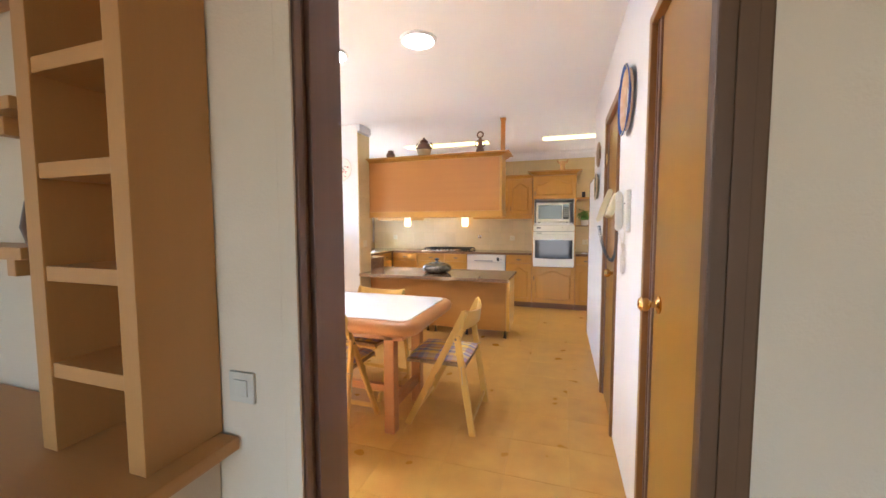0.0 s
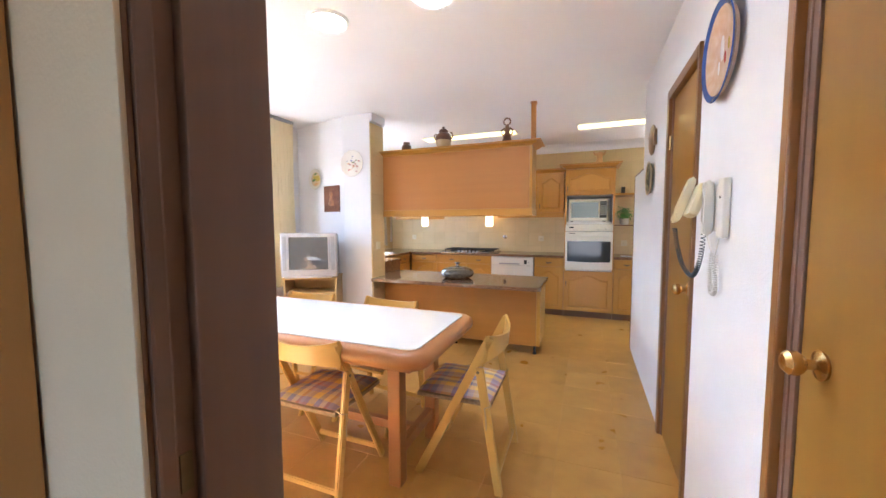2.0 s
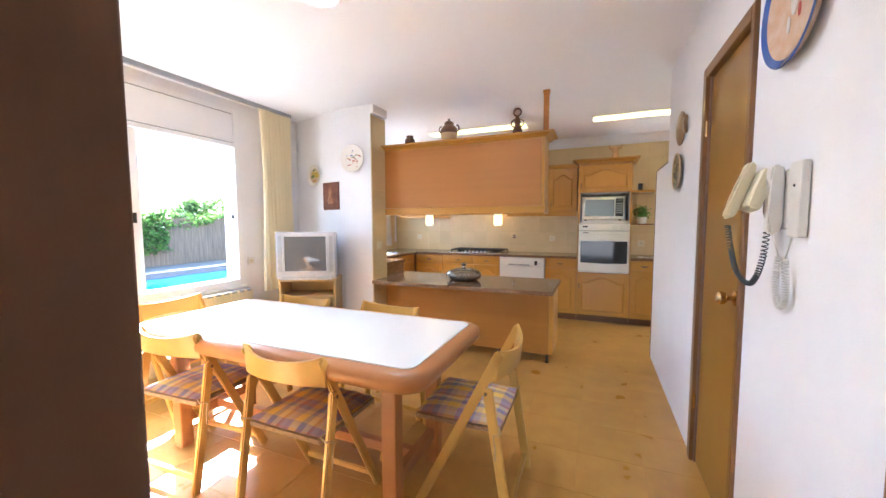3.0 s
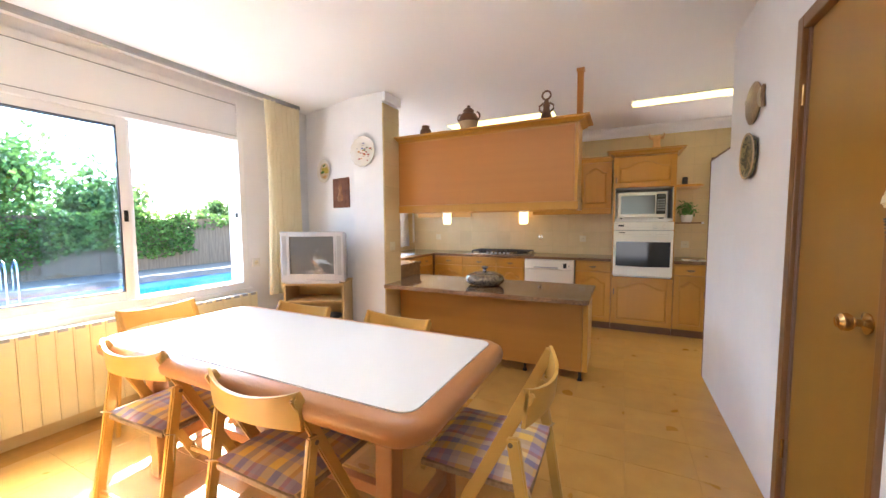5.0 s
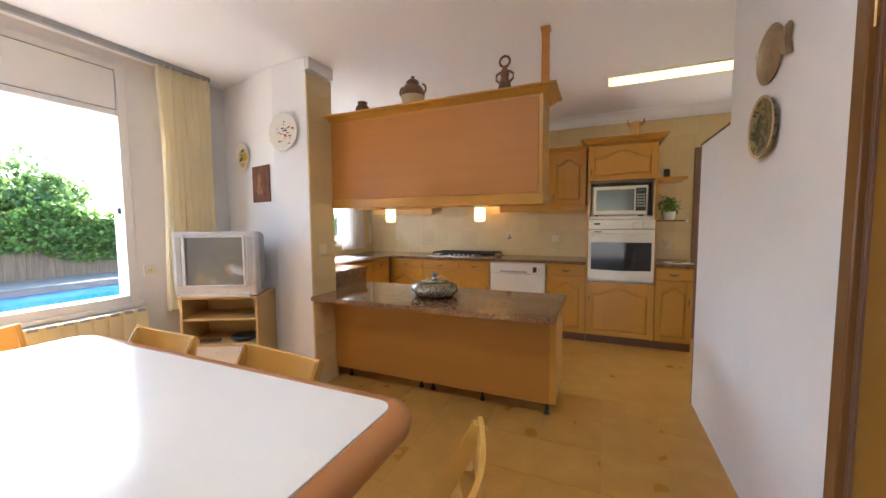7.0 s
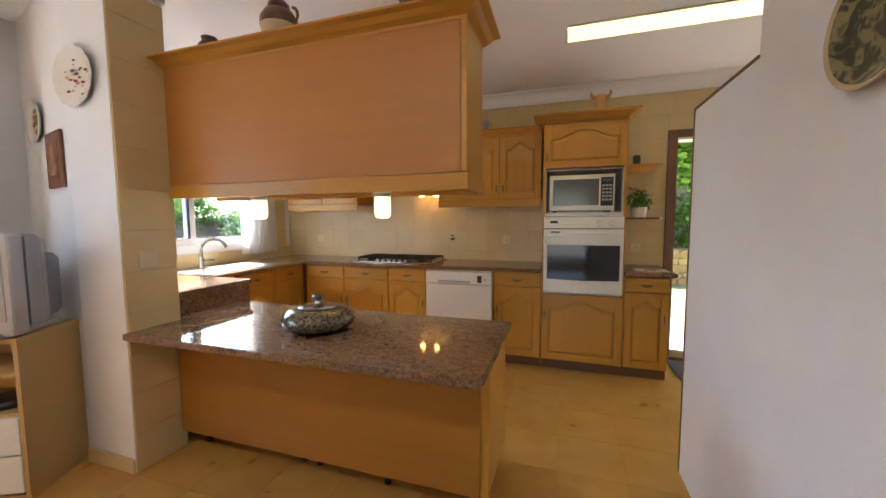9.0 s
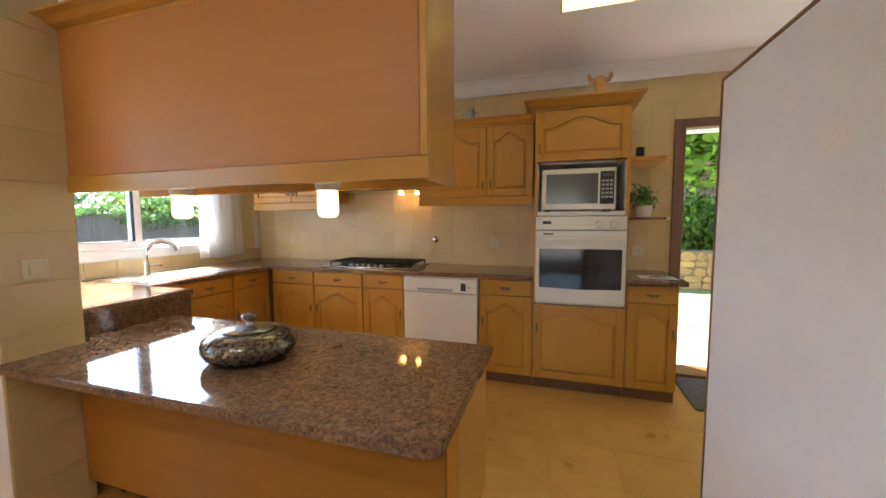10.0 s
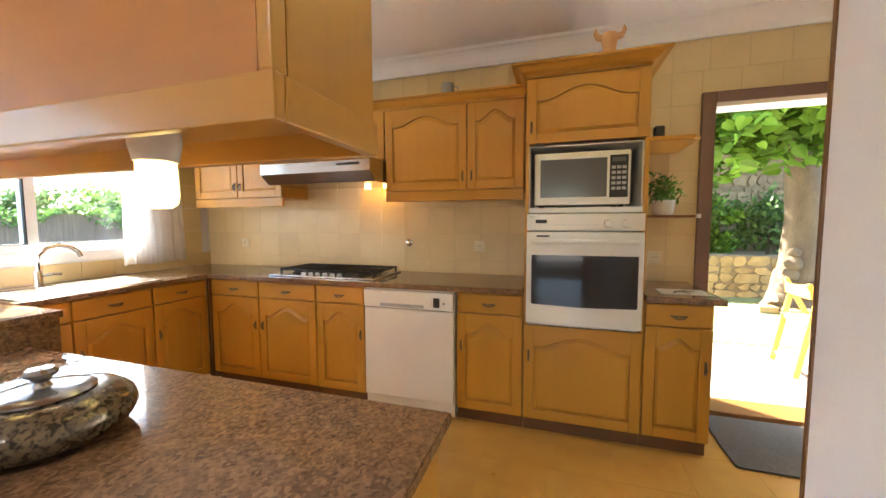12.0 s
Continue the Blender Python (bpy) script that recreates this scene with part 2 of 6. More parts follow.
POTM = material("mottled_silver", (0.27, 0.235, 0.17), 0.18, 0.6, color2=(0.065, 0.06, 0.055), scale=75, contrast=(0.38, 0.56), distort=0.5, fine=0.25)
POTL = material("pewter_lid", (0.40, 0.40, 0.41), 0.18, 0.8, color2=(0.2, 0.2, 0.2), scale=26)
BULB = material("lit_opal_glass", (1, 0.86, 0.6), 0.3, emit=0.45, emit_color=(1.0, 0.74, 0.26))
TUBE = material("lit_diffuser", (1, 0.92, 0.6), 0.5, emit=0.45, emit_color=(1.0, 0.78, 0.24))
LED = material("lit_ceiling_panel", (1, 0.98, 0.95), 0.5, emit=9.0, emit_color=(1.0, 0.97, 0.94))
HOODL = material("lit_hood_bulb", (1, 0.6, 0.2), 0.3, emit=7.0, emit_color=(1.0, 0.5, 0.12))
MAT = material("grey_door_mat", (0.10, 0.095, 0.09), 0.95, color2=(0.07, 0.066, 0.062), scale=60, bump=0.4, bump_scale=300)
STONE = material("honey_stone", (0.50, 0.34, 0.14), 0.85, color2=(0.36, 0.235, 0.095), scale=7, jitter=0.22, fine=0.1, bump=0.5, bump_scale=25)
# Upper wall's stone: STONE darkened, so its shade is put into the colour.
STONED = material("shade_toned_stone", (0.30, 0.215, 0.12), 0.9, color2=(0.19, 0.135, 0.075), scale=7, jitter=0.22, fine=0.12, bump=0.5, bump_scale=25)
MORTAR = material("stone_mortar", (0.26, 0.19, 0.11), 0.95, scale=9, bump=0.4)
BARK = material("plane_tree_bark", (0.17, 0.118, 0.07), 0.9, color2=(0.10, 0.066, 0.04), scale=5, stretch=(1, 1, 0.45), fine=0.2, bump=0.9, bump_scale=16)
LEAF = leafy("tree_leaf", (0.20, 0.34, 0.035), (0.10, 0.21, 0.025))
IVY = leafy("ivy_leaf", (0.20, 0.31, 0.06), (0.10, 0.19, 0.04))
SHRUB = leafy("shrub_leaf", (0.17, 0.26, 0.07), (0.09, 0.16, 0.045))
LAWN = material("artificial_grass", (0.20, 0.24, 0.105), 0.9, color2=(0.165, 0.20, 0.085), scale=12, bump=0.3, bump_scale=220)
PAVE = material("pale_paving", (0.28, 0.24, 0.195), 0.8, color2=(0.23, 0.195, 0.155), scale=5, fine=0.06, bump=0.2, jitter=0.05)
EARTH = material("dry_ground", (0.25, 0.20, 0.12), 0.95, color2=(0.18, 0.15, 0.08), scale=0.6, fine=0.15, bump=0.4)
WATER = material("pool_water", (0.018, 0.125, 0.34), 0.05, color2=(0.014, 0.10, 0.28), scale=2, bump=0.15, bump_scale=4)
FENCE = material("reed_fence", (0.28, 0.20, 0.13), 0.95, color2=(0.17, 0.12, 0.08), scale=3, stretch=(6, 6, 0.5), fine=0.2, bump=0.5)
PLATEW = material("white_glazed_plate", (0.76, 0.73, 0.68), 0.15, color2=(0.72, 0.69, 0.63), scale=9)
PLATEY = material("yellow_glaze", (0.46, 0.35, 0.07), 0.2, scale=9)
PLATER = material("red_glaze", (0.40, 0.07, 0.06), 0.2, scale=9)
PLATEG = material("green_glaze", (0.08, 0.16, 0.05), 0.2, scale=9)
PLATEB = material("blue_glaze", (0.06, 0.12, 0.38), 0.18, color2=(0.04, 0.08, 0.28), scale=9)
PEACH = material("pale_peach_glaze", (0.66, 0.50, 0.38), 0.2, color2=(0.58, 0.38, 0.24), scale=24)
PLATEO = material("ochre_glaze", (0.62, 0.36, 0.16), 0.2, color2=(0.5, 0.25, 0.1), scale=9)
DISHM = material("mottled_olive_glaze", (0.26, 0.22, 0.11), 0.33, color2=(0.045, 0.045, 0.032), scale=30, contrast=(0.42, 0.56), distort=1.2)
CARVE = material("worn_carved_wood", (0.34, 0.15, 0.06), 0.45, color2=(0.2, 0.08, 0.035), scale=20)
PICW = material("carved_brown_wood", (0.20, 0.075, 0.035), 0.5, color2=(0.12, 0.04, 0.02), scale=14, bump=0.3)
FISHM = material("fish_ceramic", (0.30, 0.19, 0.10), 0.35, color2=(0.18, 0.11, 0.06), scale=22, bump=0.2)
OWLM = material("olive_ceramic", (0.24, 0.19, 0.10), 0.35, color2=(0.12, 0.10, 0.05), scale=26, bump=0.25)
PLANT = leafy("house_plant_leaf", (0.10, 0.24, 0.04), (0.06, 0.16, 0.03))


# ---- building helpers ----
def place_of(ob):
    m = ob.matrix_basis.copy()
    return place_of(ob.parent) @ ob.matrix_parent_inverse @ m if ob.parent else m


def box(bm, x0, x1, y0, y1, z0, z1, bevel=0.0):
    vs = [bm.verts.new((x, y, z)) for x in (x0, x1) for y in (y0, y1) for z in (z0, z1)]
    fs = [bm.faces.new([vs[i] for i in f]) for f in ((0, 1, 3, 2), (4, 6, 7, 5), (0, 4, 5, 1), (2, 3, 7, 6), (0, 2, 6, 4), (1, 5, 7, 3))]
    if bevel:
        bmesh.ops.bevel(bm, geom=list({e for f in fs for e in f.edges}), offset=bevel, segments=2, profile=0.6, affect="EDGES")
    return bm


def boxes(*rows, bevel=0.0):
    bm = bmesh.new()
    for r in rows:
        box(bm, *r, bevel=bevel)
    return bm


def prism(bm, pts, h0, h1, axis="z", bevel=0.0):
    """A flat outline pts swept from h0 to h1. axis y: pts are x, z; axis x: pts are y, z."""
    at = {"z": lambda p, h: (p[0], p[1], h), "y": lambda p, h: (p[0], h, p[1]), "x": lambda p, h: (h, p[0], p[1])}[axis]
    a = [bm.verts.new(at(p, h0)) for p in pts]
    b = [bm.verts.new(at(p, h1)) for p in pts]
    n = len(pts)
    fs = [bm.faces.new(a[::-1]), bm.faces.new(b)]
    fs += [bm.faces.new((a[i], a[(i + 1) % n], b[(i + 1) % n], b[i])) for i in range(n)]
    bmesh.ops.recalc_face_normals(bm, faces=fs)
    if bevel:
        bmesh.ops.bevel(bm, geom=list({e for f in fs[:2] for e in f.edges}), offset=bevel, segments=2, affect="EDGES")
    return bm


def lathe(bm, profile, at=(0, 0, 0), seg=24, squash=(1, 1), turn=0.0):
    """A turned body from (radius, height) pairs."""
    rings = []
    for r, z in profile:
        if r < 1e-5:
            rings.append([bm.verts.new((at[0], at[1], at[2] + z))])
        else:
            rings.append([bm.verts.new((at[0] + r * squash[0] * math.cos(turn + 2 * math.pi * k / seg), at[1] + r * squash[1] * math.sin(turn + 2 * math.pi * k / seg), at[2] + z)) for k in range(seg)])
    for a, b in zip(rings, rings[1:]):
        for k in range(seg):
            q = [a[k % len(a)], a[(k + 1) % len(a)], b[(k + 1) % len(b)], b[k % len(b)]]
            q = [v for i, v in enumerate(q) if v not in q[:i]]
            if len(q) > 2:
                bm.faces.new(q)
    return bm


def tube(bm, pts, r, seg=8, taper=None):
    """A round bar along points, closed at its ends."""
    pts = [Vector(p) for p in pts]
    rings = []
    up = Vector((0.3, 0.2, 0.93))
    for i, p in enumerate(pts):
        d = (pts[min(i + 1, len(pts) - 1)] - pts[max(i - 1, 0)]).normalized()
        a = d.cross(up)
        a = a.normalized() if a.length > 1e-3 else d.orthogonal().normalized()
        b = d.cross(a)
        rr = r if taper is None else r * taper[i]
        rings.append([bm.verts.new(p + rr * (a * math.cos(2 * math.pi * k / seg) + b * math.sin(2 * math.pi * k / seg))) for k in range(seg)])
    for a, b in zip(rings, rings[1:]):
        for k in range(seg):
            bm.faces.new((a[k], a[(k + 1) % seg], b[(k + 1) % seg], b[k]))
    bm.faces.new(rings[0][::-1])
    bm.faces.new(rings[-1])
    return bm


def mesh_of(name, bm, mat, smooth=False):
    bmesh.ops.recalc_face_normals(bm, faces=bm.faces)
    me = bpy.data.meshes.new(name)
    bm.to_mesh(me)
    bm.free()
    if mat:
        me.materials.append(mat)
    if smooth:
        me.shade_smooth()
        me.set_sharp_from_angle(angle=radians(38))
    return me


def part(name, bm, mat, parent=None, label="", m=None, smooth=False):
    if m is not None:
        bm.transform(m)
    ob = new(name, mesh_of(name, bm, mat, smooth))
    if parent is not None:
        ob.parent = parent
        ob.matrix_parent_inverse = place_of(parent).inverted()
    if label:
        ob["label"] = label
    return ob


def whole(name, bm, mat, label, category, m=None, smooth=False, kind="", group=""):
    return tagged(part(name, bm, mat, None, "", m, smooth), label, category, group, kind)


def thing(name, label, category, at, group="", kind=""):
    ob = new(name)
    ob.empty_display_size = 0.05
    ob.matrix_basis = Matrix.Translation(at)
    return tagged(ob, label, category, group, kind)


def pieces(name, mesh, parent, places):
    inv = place_of(parent).inverted()
    for p in places:
        o = new(name, mesh)
        o.parent, o.matrix_parent_inverse = parent, inv
        o.matrix_basis = p if isinstance(p, Matrix) else Matrix.Translation(p)


CEILING = 2.49
WEST, EAST, NORTH = -3.22, 0.57, 8.52

# ---- structure ----
floor = whole("floor", boxes((-3.5, 3.0, -1.5, 8.75, -0.3, -0.0022)), FJOINT, "ochre tiled floor with faint joints", "floor", kind="structure")
ceiling = whole("ceiling", boxes((-3.5, 3.0, -1.5, 8.75, CEILING, CEILING + 0.2)), CEIL, "plain white painted ceiling", "ceiling", kind="structure")
# west wall with the wide window and the sink window
W0, W1 = WEST - 0.25, WEST
WY0, WY1, WZ0, WZ1 = 3.62, 5.44, 0.70, 2.42
KY0, KY1, KZ0, KZ1 = 6.42, 8.02, 0.985, 2.05
wall_west = whole("wall_west", boxes((W0, W1, -1.5, WY0, 0, CEILING), (W0, W1, WY0, WY1, 0, WZ0), (W0, W1, WY0, WY1, WZ1, CEILING), (W0, W1, WY1, KY0, 0, CEILING),
                  (W0, W1, KY0, KY1, 0, KZ0), (W0, W1, KY0, KY1, KZ1, CEILING), (W0, W1, KY1, NORTH, 0, CEILING)), WHITE, "white plastered wall with two windows", "wall", kind="structure")
DX0, DX1, DZ1 = 0.93, 1.78, 2.0
wall_north = whole("wall_north", boxes((-3.47, DX0, NORTH - 0.0095, NORTH + 0.24, 0, CEILING), (DX0, DX1, NORTH - 0.0095, NORTH + 0.24, DZ1, CEILING), (DX1, 3.0, NORTH - 0.0095, NORTH + 0.24, 0, CEILING)),
                   GROUT, "cream tiled back wall with a garden door", "wall", kind="structure")
# east wall with two doorways, then the low partition
A0, A1, B0, B1, TOPZ = 3.10, 3.715, 4.545, 5.14, 2.05
wall_east = whole("wall_east", boxes((EAST, EAST + 0.12, 3.03, A0, 0, CEILING), (EAST, EAST + 0.12, A0, A1, TOPZ, CEILING), (EAST, EAST + 0.12, A1, B0, 0, CEILING),
                  (EAST, EAST + 0.12, B0, B1, TOPZ, CEILING), (EAST, EAST + 0.12, B1, 6.24, 0, CEILING), (EAST, EAST + 0.12, 6.24, 6.82, 0, 1.78)), WHITE, "white plastered wall with two wooden doors", "wall", kind="structure")
wall_nook = whole("wall_nook", boxes((EAST + 0.12, 2.2, 6.12, 6.24, 0, CEILING), (2.2, 2.32, 6.12, NORTH, 0, CEILING), (EAST + 0.5, 2.32, 3.03, 3.15, 0, CEILING), (1.0, 1.1, 3.15, 6.12, 0, CEILING)), WHITE, "plain white plastered wall", "wall", kind="structure")
# hall wall with the doorway walked through
HX0, HX1, HY0, HY1 = -0.366, 0.555, 2.86, 3.03
wall_hall = whole("wall_hall", boxes((-3.47, HX0, HY0, HY1, 0, CEILING), (HX0, HX1, HY0, HY1, 2.12, CEILING), (HX1, 2.2, HY0, HY1, 0, CEILING)), HALLWALL, "cream painted wall with an open doorway", "wall", kind="structure")
# Unseen wall; the opening is added and sized to daylight the hall.
wall_back = whole("wall_back", boxes((-3.47, -1.3, -1.5, -1.38, 0, CEILING), (0.95, 2.2, -1.5, -1.38, 0, CEILING), (-1.3, 0.95, -1.5, -1.38, 2.12, CEILING), (2.08, 2.2, -1.38, HY0, 0, CEILING)),
                  HALLWALL, "unseen plain cream painted wall with an opening added to light the hall", "wall", kind="structure")
whole("partition_trim", boxes((EAST - 0.004, EAST + 0.124, 6.244, 6.832, 1.781, 1.792), (EAST - 0.004, EAST + 0.124, 6.821, 6.832, 0.0, 1.78), bevel=0.002), DOORF, "thin brown wooden edging on the low partition", "trim", kind="structure")
# stub wall beside the island
PY0, PY1, PX = 5.985, 6.25, -2.05
BX, BY, BW = -2.40, 5.995, 6.20
wall_stub = whole("wall_stub", prism(bmesh.new(), [(W1, BW), (BX, BY), (PX, PY0), (PX, PY1), (W1, PY1)], 0, CEILING, "z"), WHITE, "white plastered stub wall", "wall", kind="structure")
# plaster cove along the cooking end
def cove(name, rows):
    bm = bmesh.new()
    for along, p, q, side, lo in rows:
        c = CEILING
        out = [(0, c - lo), (0.02, c - lo)] + [(0.02 + 0.09 * (1 - math.cos(a)), c - lo + (lo - 0.012) * math.sin(a)) for a in (0.3, 0.6, 0.9, 1.2, 1.5)] + [(0.115, c), (0, c)]
        if along == "x":
            prism(bm, [(side[0] + side[1] * u, v) for u, v in out], p, q, "x")
        else:
            prism(bm, [(side[0] + side[1] * u, v) for u, v in out], p, q, "y")
    return whole(name, bm, CEIL, "white plaster cove", "trim", kind="structure")
cove("trim", [("x", W1, 2.2, (NORTH - 0.012, -1), 0.11), ("y", PY1, NORTH - 0.13, (W1, 1), 0.11)])
whole("stub_cap", boxes((PX, PX + 0.035, PY0 + 0.002, PY1, CEILING - 0.085, CEILING), bevel=0.004), CEIL, "white plaster cap on the stub wall", "trim", kind="structure")
skirting = whole("baseboard", boxes((W1, W1 + 0.012, HY1, PY0, 0, 0.075), (-2.40, PX - 0.002, PY0 - 0.012, PY0 + 0.004, 0, 0.07)),
                 TILE, "beige tile skirting along the walls", "baseboard", kind="structure")

# outside ground
ground = whole("ground", boxes((-400, 400, -400, 400, -2.2, -2.0)), EARTH, "dry open ground reaching to the horizon", "ground", kind="structure")
POOL = (-10.9, -8.2, -4.0, 12.5)
terrace = whole("pavement", boxes((POOL[1], W0, -30, 8.76, -2.0, -0.06), (POOL[0], POOL[1], -30, POOL[2], -2.0, -0.06), (POOL[0], POOL[1], POOL[3], 40, -2.0, -0.06), (-40, POOL[0], -30, 40, -2.0, -0.06),
                (POOL[1], 20, 8.76, 10.3, -2.0, -0.03), (POOL[1], -3.6, 8.76, 40, -2.0, -0.034), (W0, 20, -30, -1.5, -2.0, -0.06)), PAVE, "pale paved terrace around the house", "pavement", kind="structure")
lawn = whole("lawn", boxes((-3.6, 20, 10.3, 40, -2.0, -0.022)), LAWN, "sunlit short green artificial lawn", "lawn", kind="structure")
water = whole("water", boxes((POOL[0], POOL[1], POOL[2], POOL[3], -1.9, -0.16)), WATER, "clear blue swimming pool water", "water", kind="structure")
whole("pool_coping", boxes((POOL[0] - 0.35, POOL[0], POOL[2] - 0.35, POOL[3] + 0.35, -0.06, -0.01), (POOL[1], POOL[1] + 0.35, POOL[2] - 0.35, POOL[3] + 0.35, -0.06, -0.01),
      (POOL[0], POOL[1], POOL[3], POOL[3] + 0.35, -0.06, -0.01), bevel=0.012), PAVE, "pale stone coping around the pool", "trim", kind="structure")


# ---- doors and windows ----
def frame_x(y0, y1, ztop, w0, w1, x0, x1):
    """A door lining with casing for an opening in a wall that runs along y."""
    return boxes((x0, x1, y0 - w0, y0 + 0.004, 0, ztop + w1), (x0, x1, y1 - 0.004, y1 + w1, 0, ztop + w1), (x0, x1, y0 + 0.004, y1 - 0.004, ztop - 0.004, ztop + w1), bevel=0.005)


def knob(name, at, away, parent):
    bm = lathe(bmesh.new(), [(0, 0), (0.03, 0.0), (0.032, 0.006), (0.02, 0.01), (0.011, 0.014), (0.011, 0.028), (0.02, 0.034), (0.0265, 0.044), (0.0255, 0.058), (0.017, 0.067), (0, 0.069)], seg=20)
    q = Vector((0, 0, 1)).rotation_difference(Vector(away)).to_matrix().to_4x4()
    return part(name, bm, BRASS, parent, "round brass door knob", Matrix.Translation(at) @ q, True)


for n, (y0, y1, w0, w1, ky, kz, lab) in enumerate(((A0, A1, 0.06, 0.032, 3.575, 1.025, "closed veneered brown wooden door with a brass knob"),
                                                (B0, B1, 0.03, 0.05, 4.645, 1.0, "closed veneered brown wooden door beside the telephones")), 1):
    d = thing(f"door_{n}", lab, "door", (EAST, y0, 0), kind="structure")
    part("door_frame", frame_x(y0, y1, TOPZ, w0, w1, EAST - 0.016, EAST + 0.13), DOORC if n == 1 else DOORF, d, "brown wooden door frame")
    deep = 0.056 if n == 1 else 0.012
    part("door_stop", boxes((EAST + 0.006, EAST + 0.05, y1 - deep, y1 - 0.0045, 0, TOPZ - 0.004), (EAST + 0.002, EAST + 0.05, y1 - deep * 0.6, y1 - deep * 0.5, 0, TOPZ - 0.004), bevel=0.002), DARKW, d, "dark rebated stop")
    part("door_stop", boxes((EAST + 0.006, EAST + 0.05, y0 + 0.0045, y0 + 0.012, 0, TOPZ - 0.004)), DARKW, d, "dark rebated stop")
    leaf = part("door_leaf", boxes((EAST + 0.012, EAST + 0.05, y0 + 0.014, y1 - deep - 0.002, 0.008, TOPZ - 0.008), bevel=0.003), DOORV, d)
    knob("door_handle", (EAST + 0.012, ky, kz), (-1, 0, 0), leaf)
    for hz in (0.3, 1.75):
        part("hinge", lathe(bmesh.new(), [(0, 0), (0.007, 0), (0.007, 0.08), (0, 0.08)], (EAST - 0.002, y0 + 0.002 if n == 1 else y1 - 0.002, hz), 10), BRASS, d, "small brass hinge")

# the open doorway's dark lining
d = thing("door_3", "open doorway lined with dark stained wood", "door", (HX0, HY0, 0), kind="structure")
part("jamb", boxes((HX0, -0.335, 2.906, HY1 + 0.004, 0, 2.1), bevel=0.003), DARKW, d)
part("rebate", boxes((HX0, -0.350, 2.877, 2.905, 0, 2.1)), DARKW, d, "deep groove in the dark lining")
part("bead", boxes((HX0, -0.3355, 2.853, 2.876, 0, 2.1), bevel=0.004), DARKW, d, "rounded dark wooden bead")
part("edge_strip", boxes((HX0, -0.340, 2.846, 2.852, 0, 2.1), bevel=0.001), DARKW, d, "worn dark edge beside the plaster")
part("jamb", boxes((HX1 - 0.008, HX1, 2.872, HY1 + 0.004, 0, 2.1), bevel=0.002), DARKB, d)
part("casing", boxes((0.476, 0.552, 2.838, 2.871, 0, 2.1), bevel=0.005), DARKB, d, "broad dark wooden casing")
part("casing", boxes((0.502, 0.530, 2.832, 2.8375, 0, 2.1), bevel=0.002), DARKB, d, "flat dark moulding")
part("head", boxes((HX0, HX1, HY0 - 0.004, HY1 + 0.004, 2.1, 2.125), bevel=0.003), DARKW, d)
part("strike_plate", boxes((-0.3505, -0.3475, 2.884, 2.899, 0.985, 1.035)), PEWTER, d, "small worn metal strike plate")
part("plaster_bead", boxes((-0.395, -0.383, HY0 - 0.012, HY0 - 0.001, 0, 2.2), bevel=0.004), HALLWALL, d, "narrow painted plaster ridge")
part("plaster_edge", boxes((-0.383, -0.3375, HY0 - 0.022, HY0 - 0.015, 0, 2.12), (-0.383, -0.367, HY0 - 0.0149, HY0 - 0.001, 0, 2.12), bevel=0.002), HALLWALL, d, "cream plaster edge beside the lining")

# garden door
d = thing("door_4", "open garden doorway with a dark brown frame", "door", (DX0, NORTH, 0), kind="structure")
part("door_frame", boxes((DX0 - 0.07, DX0 + 0.005, NORTH - 0.035, NORTH + 0.06, 0, DZ1 + 0.05), (DX1 - 0.005, DX1 + 0.07, NORTH - 0.035, NORTH + 0.06, 0, DZ1 + 0.05), (DX0 + 0.005, DX1 - 0.005, NORTH - 0.035, NORTH + 0.06, DZ1 - 0.02, DZ1 + 0.05), bevel=0.006), DARKW, d)
part("lining", boxes((DX0, DX0 + 0.012, NORTH + 0.062, NORTH + 0.245, 0, DZ1), (DX1 - 0.012, DX1, NORTH + 0.062, NORTH + 0.245, 0, DZ1), (DX0 + 0.012, DX1 - 0.012, NORTH + 0.062, NORTH + 0.245, DZ1 - 0.014, DZ1 - 0.002)), WHITE, d, "white plastered reveal")
part("threshold", boxes((DX0 + 0.005, DX1 - 0.005, NORTH - 0.03, NORTH + 0.20, -0.004, 0.03), bevel=0.008), DOORF, d, "worn wooden threshold")


def sash(parent, x, y0, y1, z0, z1, w, label):
    s = part("sash", boxes((x, x + 0.035, y0, y0 + w, z0, z1), (x, x + 0.035, y1 - w, y1, z0, z1), (x, x + 0.035, y0 + w, y1 - w, z0, z0 + w), (x, x + 0.035, y0 + w, y1 - w, z1 - w, z1), bevel=0.004), FRAME, parent, label)
    p = part("pane", boxes((x + 0.015, x + 0.019, y0 + w - 0.005, y1 - w + 0.005, z0 + w - 0.005, z1 - w + 0.005)), GLASS, s, "clear glass pane")
    p.visible_shadow = False
    g = 0.006
    part("gasket", boxes((x + 0.012, x + 0.037, y0 + w, y0 + w + g, z0 + w, z1 - w), (x + 0.012, x + 0.037, y1 - w - g, y1 - w, z0 + w, z1 - w), (x + 0.012, x + 0.037, y0 + w, y1 - w, z0 + w, z0 + w + g), (x + 0.012, x + 0.037, y0 + w, y1 - w, z1 - w - g, z1 - w)), BLACK, s, "thin black rubber gasket")
    return s


